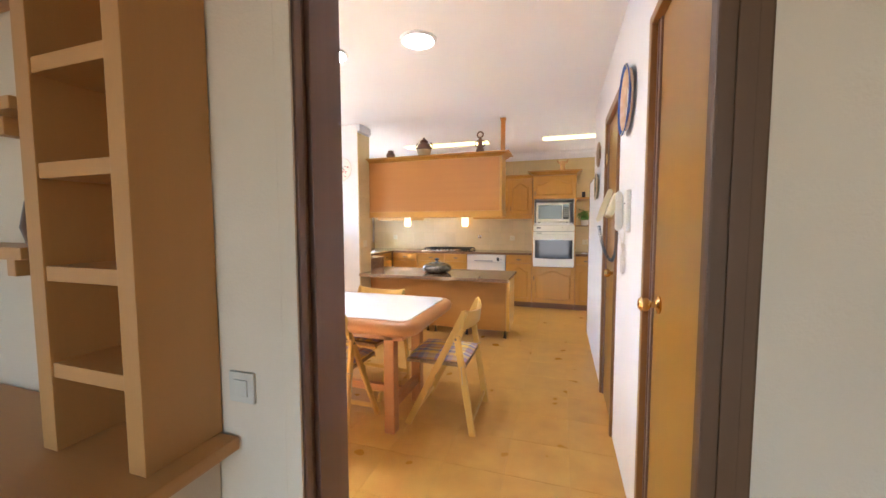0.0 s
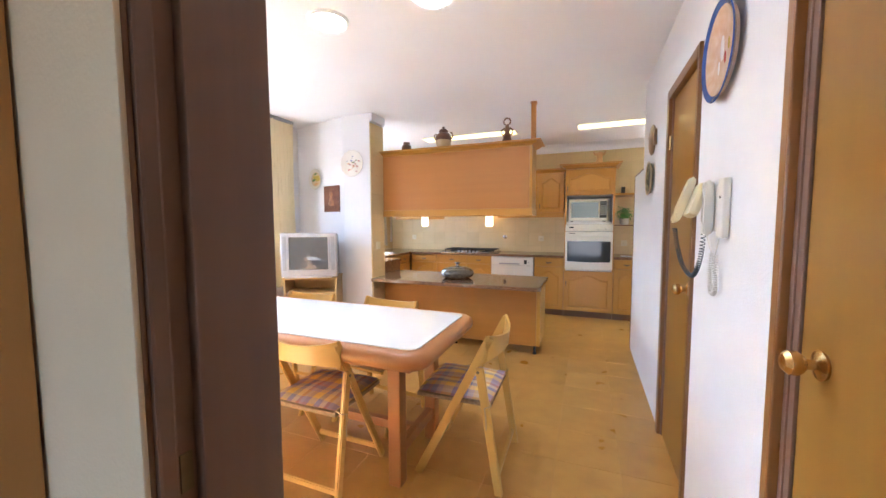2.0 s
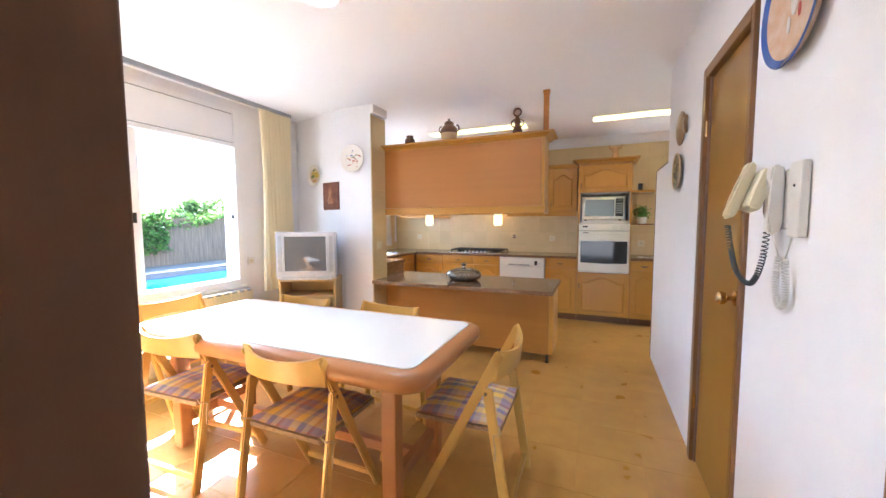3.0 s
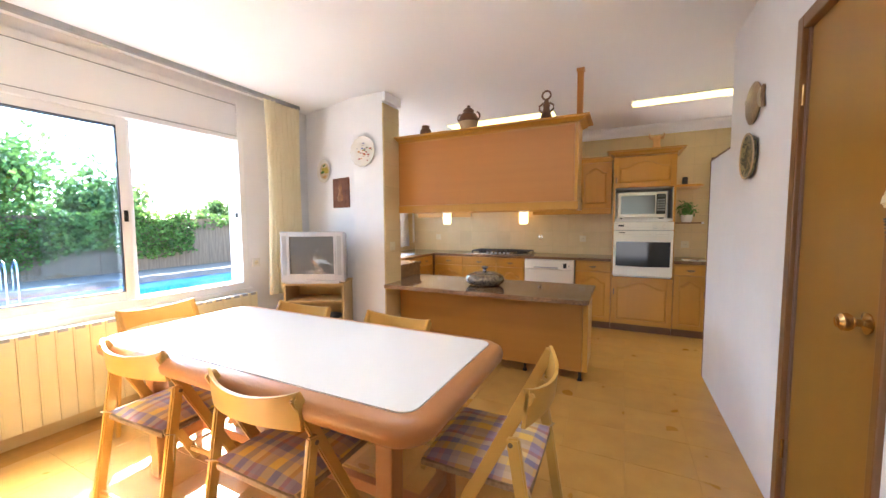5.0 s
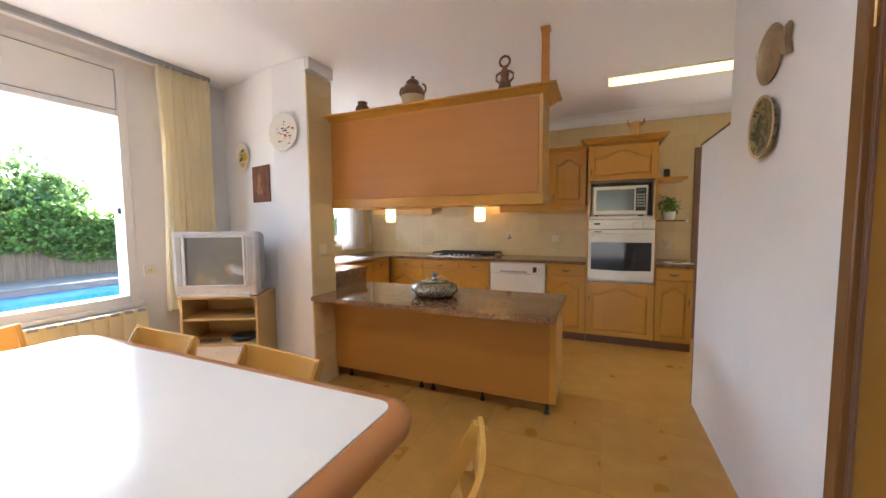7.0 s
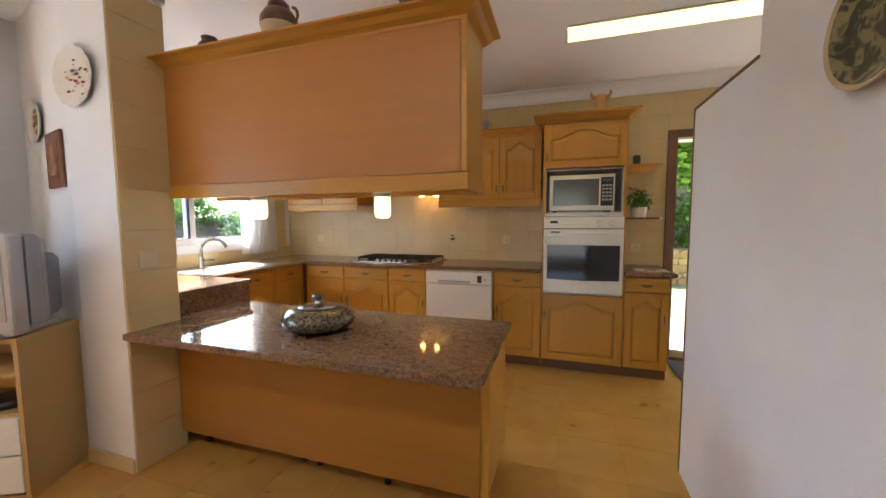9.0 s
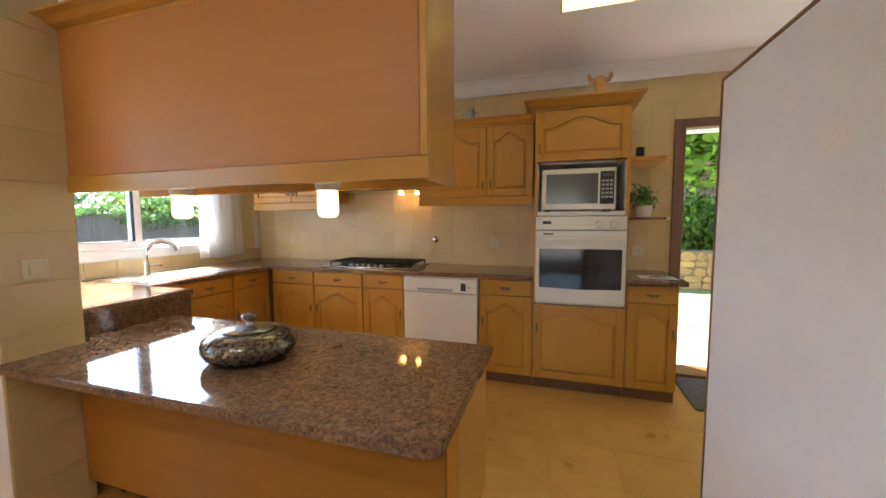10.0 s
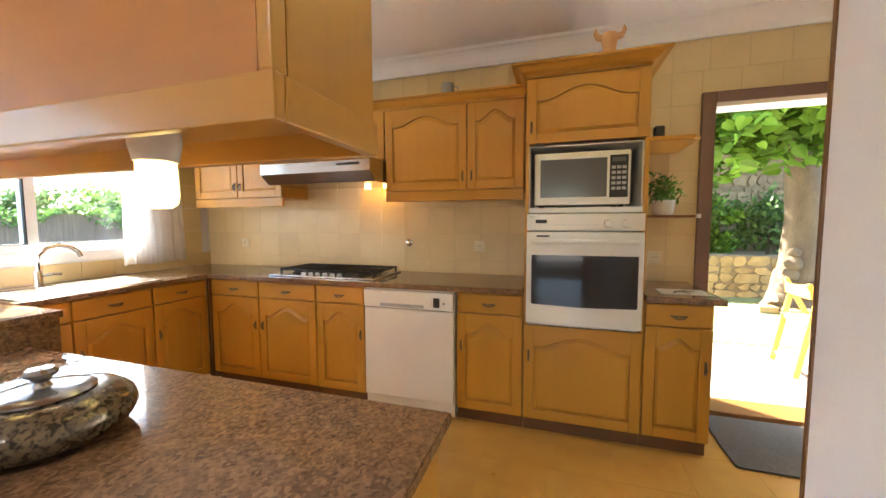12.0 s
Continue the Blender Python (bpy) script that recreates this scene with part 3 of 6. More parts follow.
w = thing("window_1", "wide white aluminium sliding window with a shutter box, one half open", "window", (WEST, WY0, WZ0), kind="structure")
X = WEST - 0.11
part("window_frame", boxes((X, WEST + 0.012, WY0, WY0 + 0.06, WZ0, WZ1), (X, WEST + 0.012, WY1 - 0.06, WY1, WZ0, WZ1), (X, WEST + 0.012, WY0 + 0.06, WY1 - 0.06, WZ0, WZ0 + 0.06), (X, WEST + 0.012, WY0 + 0.06, WY1 - 0.06, WZ1 - 0.05, WZ1),
     (X, WEST + 0.012, WY0 + 0.06, WY1 - 0.06, 2.05, 2.09), bevel=0.005), FRAME, w, "white aluminium outer frame")
part("shutter_box", boxes((X + 0.02, WEST + 0.006, WY0 + 0.066, WY1 - 0.066, 2.096, WZ1 - 0.056), bevel=0.003), FRAME, w, "white roller shutter box cover")
# Black backing: paints the shade of the slit round the shutter cover.
part("gap_shade", boxes((X + 0.018, WEST - 0.004, WY0 + 0.06, WY1 - 0.06, 2.09, WZ1 - 0.05)), BLACK, w, "black backing painting the shade in the gap around the shutter box cover")
part("window_sill", boxes((WEST - 0.25, WEST + 0.03, WY0 - 0.02, WY1 + 0.02, WZ0 - 0.03, WZ0 + 0.002), bevel=0.006), FRAME, w, "white window sill")
sash(w, WEST - 0.055, WY0 + 0.06, 4.56, WZ0 + 0.06, 2.05, 0.06, "white sliding sash")
sash(w, WEST - 0.10, WY0 + 0.10, 4.60, WZ0 + 0.06, 2.05, 0.06, "white sliding sash slid open behind the other")
part("latch", boxes((WEST - 0.022, WEST - 0.012, 4.515, 4.54, 1.32, 1.40), bevel=0.003), BLACK, w, "small black latch")
part("keeper", boxes((WEST - 0.05, WEST - 0.03, WY1 - 0.072, WY1 - 0.058, 1.36, 1.40)), BLACK, w, "small black keeper")

w = thing("window_2", "white aluminium sliding window above the sink", "window", (WEST, KY0, KZ0), kind="structure")
part("window_frame", boxes((X, WEST + 0.012, KY0, KY0 + 0.05, KZ0, KZ1), (X, WEST + 0.012, KY1 - 0.05, KY1, KZ0, KZ1), (X, WEST + 0.012, KY0 + 0.05, KY1 - 0.05, KZ0, KZ0 + 0.08), (X, WEST + 0.012, KY0 + 0.05, KY1 - 0.05, KZ1 - 0.05, KZ1), bevel=0.005), FRAME, w, "white aluminium outer frame")
sash(w, WEST - 0.05, KY0 + 0.05, 7.30, KZ0 + 0.08, KZ1 - 0.05, 0.055, "white sliding sash")
sash(w, WEST - 0.09, 7.24, KY1 - 0.05, KZ0 + 0.08, KZ1 - 0.05, 0.055, "white sliding sash")


# ---- curtains ----
def curtain(name, mat, label, x, y0, y1, z0, z1, folds, deep, hem=0.0):
    bm = bmesh.new()
    cols, rows = folds * 10, 14
    grid = []
    rng = random.Random(folds)
    ph = [rng.uniform(-0.4, 0.4) for _ in range(folds + 2)]
    for j in range(rows + 1):
        v = j / rows
        line = []
        for i in range(cols + 1):
            u = i / cols
            k = u * folds
            f = ph[int(k)] * (1 - k % 1) + ph[int(k) + 1] * (k % 1)
            amp = deep * (0.75 + 0.25 * v + 0.2 * f)
            line.append(bm.verts.new((x + amp * math.sin(2 * math.pi * k + f) + 0.01 * math.sin(5 * v + 9 * u), y0 + (y1 - y0) * u + 0.012 * math.sin(4 * v + 6 * f) * (1 - u), z1 - (z1 - z0) * v + hem * math.sin(3 * math.pi * u) * v)))
        grid.append(line)
    for a, b in zip(grid, grid[1:]):
        for i in range(cols):
            bm.faces.new((a[i], a[i + 1], b[i + 1], b[i]))
    return part(name, bm, mat, None, "", None, True)


c = thing("curtain", "gathered cream curtain hanging beside the window", "curtain", (-3.07, 5.6, 0.62))
k = curtain("cloth", CURT, "", -3.07, 5.56, 5.965, 0.62, 2.46, 9, 0.03)
k.parent, k.matrix_parent_inverse = c, place_of(c).inverted()
tagged(part("curtain_rail", boxes((-3.10, -3.055, 3.1, 5.96, 2.462, CEILING), (-3.055, -3.045, 3.1, 5.96, 2.452, CEILING), bevel=0.003), SILVERD, None), "grey curtain rail fixed along the ceiling", "curtain rail")
c = thing("curtain", "short white voile curtain beside the sink window", "curtain", (WEST + 0.06, 7.8, 0.95))
k = curtain("cloth", VOILE, "", WEST + 0.06, 7.74, 8.22, 0.93, 1.98, 8, 0.022, 0.006)
k.parent, k.matrix_parent_inverse = c, place_of(c).inverted()
part("rod", tube(bmesh.new(), [(WEST + 0.06, 6.4, 1.985), (WEST + 0.06, 8.3, 1.985)], 0.007), FRAME, c, "thin white curtain rod")


# ---- radiator ----
def radiator():
    r = thing("radiator", "long cream enamelled panel radiator under the window", "radiator", (WEST + 0.06, 4.5, 0.1))
    y0, n, step = 3.52, 24, 0.08
    sec = boxes((WEST + 0.03, WEST + 0.115, -0.0392, 0.0392, 0.11, 0.667), bevel=0.004)
    box(sec, WEST + 0.113, WEST + 0.117, -0.03, 0.03, 0.14, 0.64, bevel=0.0015)
    me = mesh_of("section", sec, CREAM, True)
    pieces("section", me, r, [(0, y0 + step * (i + 0.5), 0) for i in range(n)])
    slot = mesh_of("slot", boxes((WEST + 0.06, WEST + 0.1175, -0.028, 0.020, 0.648, 0.6685)), SILVERD)
    pieces("slot", slot, r, [(0, y0 + step * (i + 0.5), 0) for i in range(n)])
    for y in (y0 + 0.2, y0 + n * step - 0.2):
        part("bracket", boxes((WEST, WEST + 0.05, y - 0.015, y + 0.015, 0.5, 0.53)), CREAM, r)
        part("foot", boxes((WEST + 0.05, WEST + 0.09, y - 0.012, y + 0.012, -0.002, 0.14)), CREAM, r)
radiator()


# ---- kitchen cabinets ----
def arch_pts(x0, x1, z0, z1, rise, n=14):
    """An outline with a cathedral-arched top, whose shoulders lie rise below z1."""
    w = x1 - x0
    top = []
    for i in range(n + 1):
        u = i / n
        s = 0.5 - 0.5 * math.cos(2 * math.pi * min(max((u - 0.10) / 0.80, 0), 1))
        top.append((x1 - w * u, z1 - rise + rise * s ** 0.75))
    return [(x0, z0), (x1, z0)] + top


def cabinet_door(parent, x0, x1, z0, z1, y, rise, m, handle=1):
    """A framed door with a raised panel; its face lies at y and looks to -y."""
    s = 0.055
    rise = min(rise, 0.26 * (x1 - x0 - 2 * s))
    dr = part("door", boxes((x0 + 0.002, x1 - 0.002, y + 0.015, y + 0.0212, z0 + 0.002, z1 - 0.002)), OAK, parent, "", m)
    for u in (x0, x1 - s):
        part("stile", boxes((u, u + s, y, y + 0.0215, z0, z1), bevel=0.004), OAK, dr, "", m)
    part("bottom_rail", boxes((x0 + s, x1 - s, y + 0.0004, y + 0.0213, z0, z0 + s), bevel=0.004), OAKX if m is None else OAKY, dr, "", m)
    low = arch_pts(x0 + s, x1 - s, z1 - s - rise, z1 - s, rise)
    part("arched_rail", prism(bmesh.new(), [(x0 + s, z1)] + [p for p in reversed(low[2:])] + [(x1 - s, z1)], y + 0.0006, y + 0.0212, "y"), OAKX if m is None else OAKY, dr, "", m)
    pn = bmesh.new()
    g = 0.003
    prism(pn, arch_pts(x0 + s + g, x1 - s - g, z0 + s + g, z1 - s - g, rise), y + 0.002, y + 0.016, "y")
    front = min(pn.faces, key=lambda f: f.calc_center_median().y)
    bmesh.ops.inset_region(pn, faces=[front], thickness=0.024, depth=0)
    outer = [v for v in pn.verts if v.co.y < y + 0.004]
    inner = set(front.verts)
    for v in outer:
        if v not in inner:
            v.co.y += 0.008
    part("panel", pn, OAK, dr, "", m)
    if handle:
        hx = x1 - s / 2 if handle > 0 else x0 + s / 2
        hz = (z0 + z1) / 2 + (0.1 if z1 < 1 else -0.1 if z0 > 1.4 else 0)
        if z0 > 1.4:
            hz = z0 + 0.09
        part("handle", drop_handle(hx, y, hz, True), PEWTER, dr, "small old bronze drop handle", m, True)
    return dr


def drop_handle(x, y, z, upright):
    bm = bmesh.new()
    if upright:
        box(bm, x - 0.006, x + 0.006, y - 0.003, y + 0.001, z - 0.035, z + 0.035, bevel=0.002)
        tube(bm, [(x, y - 0.003, z + 0.022), (x, y - 0.016, z + 0.012), (x, y - 0.016, z - 0.015), (x, y - 0.004, z - 0.024)], 0.0045)
    else:
        box(bm, x - 0.04, x + 0.04, y - 0.003, y + 0.001, z - 0.006, z + 0.006, bevel=0.002)
        tube(bm, [(x - 0.03, y - 0.003, z), (x - 0.022, y - 0.016, z - 0.006), (x, y - 0.019, z - 0.012), (x + 0.022, y - 0.016, z - 0.006), (x + 0.03, y - 0.003, z)], 0.0042)
    return bm


def drawer(parent, x0, x1, z0, z1, y, m):
    bm = boxes((x0, x1, y, y + 0.02, z0, z1), bevel=0.009)
    d = part("drawer", bm, OAKX if m is None else OAKY, parent, "", m)
    part("handle", drop_handle((x0 + x1) / 2, y, (z0 + z1) / 2 - 0.004, False), PEWTER, d, "small old bronze drop handle", m, True)


LIGHTOAK = "honey oak base cabinet with an arched panel door"
FACE = 7.94


def base_unit(x0, x1, m=None, label=LIGHTOAK, depth=0.55, handle=1, face=FACE, doors=1, drawers=True, ztop=0.70):
    at = Vector((x0, face, 0)) if m is None else m @ Vector((x0, face, 0))
    c = thing("base_cabinet", label, "cabinet", at, group="base cabinets")
    part("body", boxes((x0 + 0.001, x1 - 0.001, face + 0.023, face + depth, 0.088, 0.828)), OAK, c, "", m)
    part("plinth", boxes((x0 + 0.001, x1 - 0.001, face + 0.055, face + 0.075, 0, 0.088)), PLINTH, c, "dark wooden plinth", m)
    g = 0.005
    if drawers:
        drawer(c, x0 + g, x1 - g, 0.705, 0.822, face, m)
    step = (x1 - x0) / doors
    for i in range(doors):
        cabinet_door(c, x0 + g + i * step, x0 + (i + 1) * step - g, 0.094, (0.698 if drawers else 0.822), face, 0.07, m, handle if doors == 1 else (1 if i == 0 else -1))
    return c


for x0, x1, hd in ((-2.545, -2.09, 1), (-2.09, -1.595, -1), (-1.595, -1.21, 1), (-0.578, -0.17, -1), (0.462, 0.785, 1)):
    base_unit(x0, x1, None, LIGHTOAK if x0 < 0.4 else "narrow honey oak base cabinet next to the garden door", handle=hd)
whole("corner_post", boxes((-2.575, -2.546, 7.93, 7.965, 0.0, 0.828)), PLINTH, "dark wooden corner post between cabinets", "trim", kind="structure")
# sink run along the west wall: local x runs towards -y in the room
SINKM = Matrix.Translation((-2.56, 7.925, 0)) @ Matrix.Rotation(radians(90), 4, "Z")
for a, b, dr in ((-0.40, -0.004, True), (-0.83, -0.40, True), (-1.16, -0.83, True)):
    base_unit(a, b, SINKM, "honey oak base cabinet under the sink worktop", depth=0.60, face=0.0, handle=-1)

# worktops
wt = whole("worktop", boxes((WEST + 0.01, -0.172, 7.915, NORTH - 0.012, 0.830, 0.862), (WEST + 0.01, -2.535, 6.86, 7.915, 0.830, 0.862), bevel=0.004), GRAN, "polished brown granite worktop around the corner", "worktop")
whole("worktop", boxes((0.464, 0.826, 7.915, NORTH - 0.012, 0.830, 0.862), bevel=0.004), GRAN, "short polished brown granite worktop beside the oven", "worktop")
rw = thing("worktop_end", "raised brown granite worktop end above the island", "worktop", (-2.6, 6.5, 0))
part("top", boxes((WEST + 0.01, -2.15, PY1 + 0.004, 6.858, 0.826, 0.858), bevel=0.003), GRAN, rw)
part("side", boxes((-2.19, -2.165, PY1 + 0.004, 6.85, 0.0, 0.824)), GRAN, rw)
part("body", boxes((WEST + 0.02, -2.195, PY1 + 0.02, 6.84, 0.0, 0.824)), OAK, rw)

# upper cabinets
UF = 8.19


def wall_unit(x0, x1, z0, z1, splits, label, crown=True, pelmet=True, handle=1):
    c = thing("wall_cabinet", label, "cabinet", (x0, UF, z0), group="wall cabinets")
    part("body", boxes((x0, x1, UF + 0.023, NORTH - 0.012, z0, z1)), OAK, c)
    xs = [x0, *splits, x1]
    for i, (a, b) in enumerate(zip(xs, xs[1:])):
        cabinet_door(c, a + 0.003, b - 0.003, z0 + 0.004, z1 - 0.004, UF, 0.065 if z1 - z0 > 0.4 else 0.02, None, handle if len(xs) == 2 else (1 if i == 0 else -1))
    if crown:
        part("crown", moulding(x0, x1, UF, z1, 0.062, 0.05), OAKX, c, "moulded oak crown")
    if pelmet:
        part("pelmet", boxes((x0, x1, UF + 0.004, UF + 0.026, z0 - 0.07, z0 - 0.001), bevel=0.005), OAKX, c, "oak light pelmet")
    return c


def moulding(x0, x1, y, z, h, out, left=True, right=True, back=None):
    """A crown along the front, returned along the sides."""
    back = back if back is not None else y + 0.12
    bm = bmesh.new()
    prof = [(0, 0), (0.006, 0.0), (0.012, 0.25), (0.35, 0.45), (0.62, 0.78), (1.0, 0.82), (1.0, 1.0)]
    rows = []
    for u, v in prof:
        o = out * u
        a = x0 - (o if left else 0)
        b = x1 + (o if right else 0)
        rows.append([bm.verts.new((a, back, z + h * v)), bm.verts.new((a, y - o, z + h * v)), bm.verts.new((b, y - o, z + h * v)), bm.verts.new((b, back, z + h * v))])
    for p, q in zip(rows, rows[1:]):
        for i in range(3):
            bm.faces.new((p[i], p[i + 1], q[i + 1], q[i]))
    bm.faces.new(rows[-1])
    bm.faces.new(rows[0][::-1])
    bm.faces.new([r[0] for r in rows] + [r[3] for r in reversed(rows)])
    return bm


wall_unit(-1.165, -0.195, 1.47, 2.038, (-0.568,), "honey oak wall cabinet with two arched doors")
wall_unit(-2.965, -2.065, 1.455, 2.038, (-2.505,), "honey oak wall cabinet in the corner")
wall_unit(-2.06, -1.17, 1.70, 2.038, (-1.615,), "low honey oak wall cabinet above the extractor", pelmet=False)

# extractor
e = thing("extractor_hood", "slim stainless steel extractor hood with a lit lamp", "extractor hood", (-1.6, 8.2, 1.53))
bm = bmesh.new()
prism(bm, [(7.97, 1.60), (7.97, 1.672), (8.0, 1.69), (8.5, 1.695), (8.5, 1.54), (8.05, 1.535)], -2.06, -1.172, "x", 0.004)
part("body", bm, STEEL, e)
part("control_panel", boxes((-1.42, -1.25, 7.966, 7.9695, 1.64, 1.655)), BLACK, e, "small black control strip")
for x in (-1.42, -1.26):
    part("lamp", lathe(bmesh.new(), [(0, 0), (0.022, 0.0), (0.024, 0.006), (0.02, 0.012)], (x, 8.40, 1.522), 16), HOODL, e, "small warm lit bulb")

# hob
h = thing("hob", "five-burner stainless steel gas hob with black grates", "hob", (-1.6, 8.22, 0.862))
part("plate", boxes((-2.03, -1.17, 7.985, 8.46, 0.8625, 0.874), bevel=0.004), STEEL, h)
for x, y, r in ((-1.88, 8.14, 0.035), (-1.88, 8.34, 0.045), (-1.6, 8.25, 0.055), (-1.32, 8.14, 0.04), (-1.32, 8.34, 0.035)):
    part("burner", lathe(bmesh.new(), [(r * 1.3, 0), (r * 1.3, 0.008), (r, 0.01), (r, 0.018), (r * 0.9, 0.022), (0, 0.022)], (x, y, 0.873), 18), IRON, h, "", None, True)
for x0 in (-2.0, -1.73, -1.46):
    bm = bmesh.new()
    for x in (x0, x0 + 0.06, x0 + 0.125, x0 + 0.19, x0 + 0.25):
        box(bm, x, x + 0.012, 8.07, 8.44, 0.898, 0.910)
    for y in (8.07, 8.24, 8.428):
        box(bm, x0, x0 + 0.262, y, y + 0.012, 0.897, 0.909)
    for x in (x0, x0 + 0.25):
        for y in (8.07, 8.428):
            box(bm, x, x + 0.012, y, y + 0.012, 0.873, 0.898)
    part("grate", bm, IRON, h, "black cast iron grate")
for i in range(6):
    part("knob", lathe(bmesh.new(), [(0.017, 0), (0.016, 0.018), (0.012, 0.022), (0, 0.022)], (-1.75 + i * 0.06, 8.02, 0.873), 14), SILVER, h, "round silver control knob", None, True)

# dishwasher
d = thing("dishwasher", "white dishwasher with a control strip along its top edge", "dishwasher", (-0.89, 7.95, 0))
part("body", boxes((-1.203, -0.585, 7.945, 8.49, 0.02, 0.826), bevel=0.004), ENAMEL, d)
part("door", boxes((-1.200, -0.588, 7.922, 7.944, 0.11, 0.70), bevel=0.006), ENAMEL, d, "white front panel")
p = part("control_panel", boxes((-1.200, -0.588, 7.912, 7.944, 0.705, 0.818), bevel=0.008), ENAMEL, d, "white control panel")
part("display", boxes((-0.715, -0.675, 7.9105, 7.913, 0.725, 0.785)), BLACK, p, "small black display")
part("grip", boxes((-1.08, -0.78, 7.909, 7.914, 0.715, 0.735), bevel=0.002), SILVERD, p, "shallow recessed grip")
part("button", boxes((-0.655, -0.640, 7.9095, 7.913, 0.745, 0.760)), SILVERD, p)
part("plinth", boxes((-1.2, -0.588, 7.985, 8.0, 0.0, 0.105)), ENAMEL, d)

# tall oven housing
TX0, TX1 = -0.168, 0.460
t = thing("tall_cabinet", "tall honey oak oven housing with an arched top door and crown", "cabinet", (0.15, 7.95, 0))
part("side_panel", boxes((TX0, TX0 + 0.02, FACE + 0.012, NORTH - 0.012, 0.088, 2.05)), OAK, t)
part("side_panel", boxes((TX1 - 0.02, TX1, FACE + 0.012, NORTH - 0.012, 0.088, 2.05)), OAK, t)
part("back_panel", boxes((TX0 + 0.02, TX1 - 0.02, 8.44, 8.46, 0.088, 2.05)), FRAME, t)
part("niche_lining", boxes((TX0 + 0.0205, TX0 + 0.028, FACE + 0.02, 8.439, 1.335, 1.68), (TX1 - 0.028, TX1 - 0.0205, FACE + 0.02, 8.439, 1.335, 1.68), (TX0 + 0.028, TX1 - 0.028, FACE + 0.02, 8.439, 1.674, 1.681)), PHONEW, t, "grey niche lining")
part("shelf", boxes((TX0 + 0.02, TX1 - 0.02, FACE + 0.005, 8.439, 1.305, 1.333)), FRAME, t)
part("shelf", boxes((TX0 + 0.02, TX1 - 0.02, FACE + 0.03, 8.439, 0.65, 0.67)), FRAME, t)
for x in (TX0 + 0.001, TX1 - 0.022):
    part("stile", boxes((x, x + 0.021, FACE - 0.001, FACE + 0.0115, 0.66, 1.69), bevel=0.003), OAK, t)
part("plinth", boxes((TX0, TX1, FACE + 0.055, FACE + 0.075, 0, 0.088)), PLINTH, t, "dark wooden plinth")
cabinet_door(t, TX0 + 0.003, TX1 - 0.003, 0.094, 0.655, FACE, 0.068, None, -1)
cabinet_door(t, TX0 + 0.003, TX1 - 0.003, 1.692, 2.045, FACE, 0.068, None, -1)
part("crown", moulding(TX0, TX1, FACE, 2.051, 0.062, 0.075, back=NORTH - 0.02), OAKX, t, "moulded oak crown")

o = thing("oven", "white built-in electric oven with a dark glass door", "oven", (0.146, 7.93, 0.67))
OX0, OX1 = TX0 + 0.014, TX1 - 0.014
part("body", boxes((OX0 + 0.02, OX1 - 0.02, FACE + 0.01, 8.42, 0.675, 1.30)), SILVERD, o)
pn = part("control_panel", boxes((OX0, OX1, 7.912, 7.94, 1.205, 1.298), bevel=0.005), ENAMEL, o, "white control panel")
for x in (0.27, 0.36):
    part("knob", lathe(bmesh.new(), [(0.022, 0), (0.021, 0.016), (0.016, 0.02), (0, 0.02)], seg=18), ENAMEL, pn, "round white knob", Matrix.Translation((x, 7.912, 1.245)) @ Matrix.Rotation(radians(90), 4, "X"), True)
part("display", boxes((-0.105, -0.045, 7.9100, 7.913, 1.246, 1.266)), BLACK, pn, "small dark clock display")
part("markings", boxes((-0.14, -0.11, 7.9105, 7.9125, 1.28, 1.284), (-0.02, 0.23, 7.9105, 7.9125, 1.236, 1.2375), (0.25, 0.29, 7.9105, 7.9125, 1.222, 1.2235), (0.34, 0.38, 7.9105, 7.9125, 1.222, 1.2235)), SILVERD, pn)
od = part("door", boxes((OX0, OX1, 7.906, 7.938, 0.676, 1.198), bevel=0.006), ENAMEL, o, "white oven door")
bm = bmesh.new()
prism(bm, [(-0.125, 0.795), (-0.12, 0.79), (0.15, 0.782), (0.415, 0.79), (0.42, 0.795), (0.42, 1.07), (-0.125, 1.07)], 7.9025, 7.907, "y")
part("window", bm, OVENG, od, "dark glass oven window")
part("handle", boxes((OX0 + 0.03, OX1 - 0.03, 7.878, 7.897, 1.135, 1.158), (OX0 + 0.05, OX0 + 0.07, 7.895, 7.908, 1.138, 1.155), (OX1 - 0.07, OX1 - 0.05, 7.895, 7.908, 1.138, 1.155), bevel=0.005), ENAMEL, od, "white bar handle")
part("vent", boxes((-0.10, -0.03, 7.9035, 7.907, 1.17, 1.18)), BLACK, od, "dark oval badge slot")

m = thing("microwave", "white microwave oven with a dark door in the niche", "microwave", (0.13, 8.0, 1.333))
part("body", boxes((-0.115, 0.375, 7.975, 8.33, 1.35, 1.632), bevel=0.008), ENAMEL, m)
part("front", boxes((-0.118, 0.378, 7.958, 7.977, 1.346, 1.636), bevel=0.008), ENAMEL, m, "white front")
part("window", boxes((-0.085, 0.262, 7.9555, 7.959, 1.39, 1.60), bevel=0.001), material("grey_mesh_glass", (0.13, 0.13, 0.13), 0.15, scale=200), m, "grey mesh glass window")
kp = part("keypad", boxes((0.275, 0.365, 7.955, 7.959, 1.385, 1.61)), BLACK, m, "dark keypad")
part("display", boxes((0.287, 0.353, 7.9535, 7.956, 1.575, 1.598)), SCREEN, kp)
part("keys", boxes(*[(0.284 + 0.026 * i, 0.304 + 0.026 * i, 7.9538, 7.956, 1.425 + 0.028 * j, 1.441 + 0.028 * j) for i in range(3) for j in range(5)]), SILVERD, kp, "rows of small grey keys")
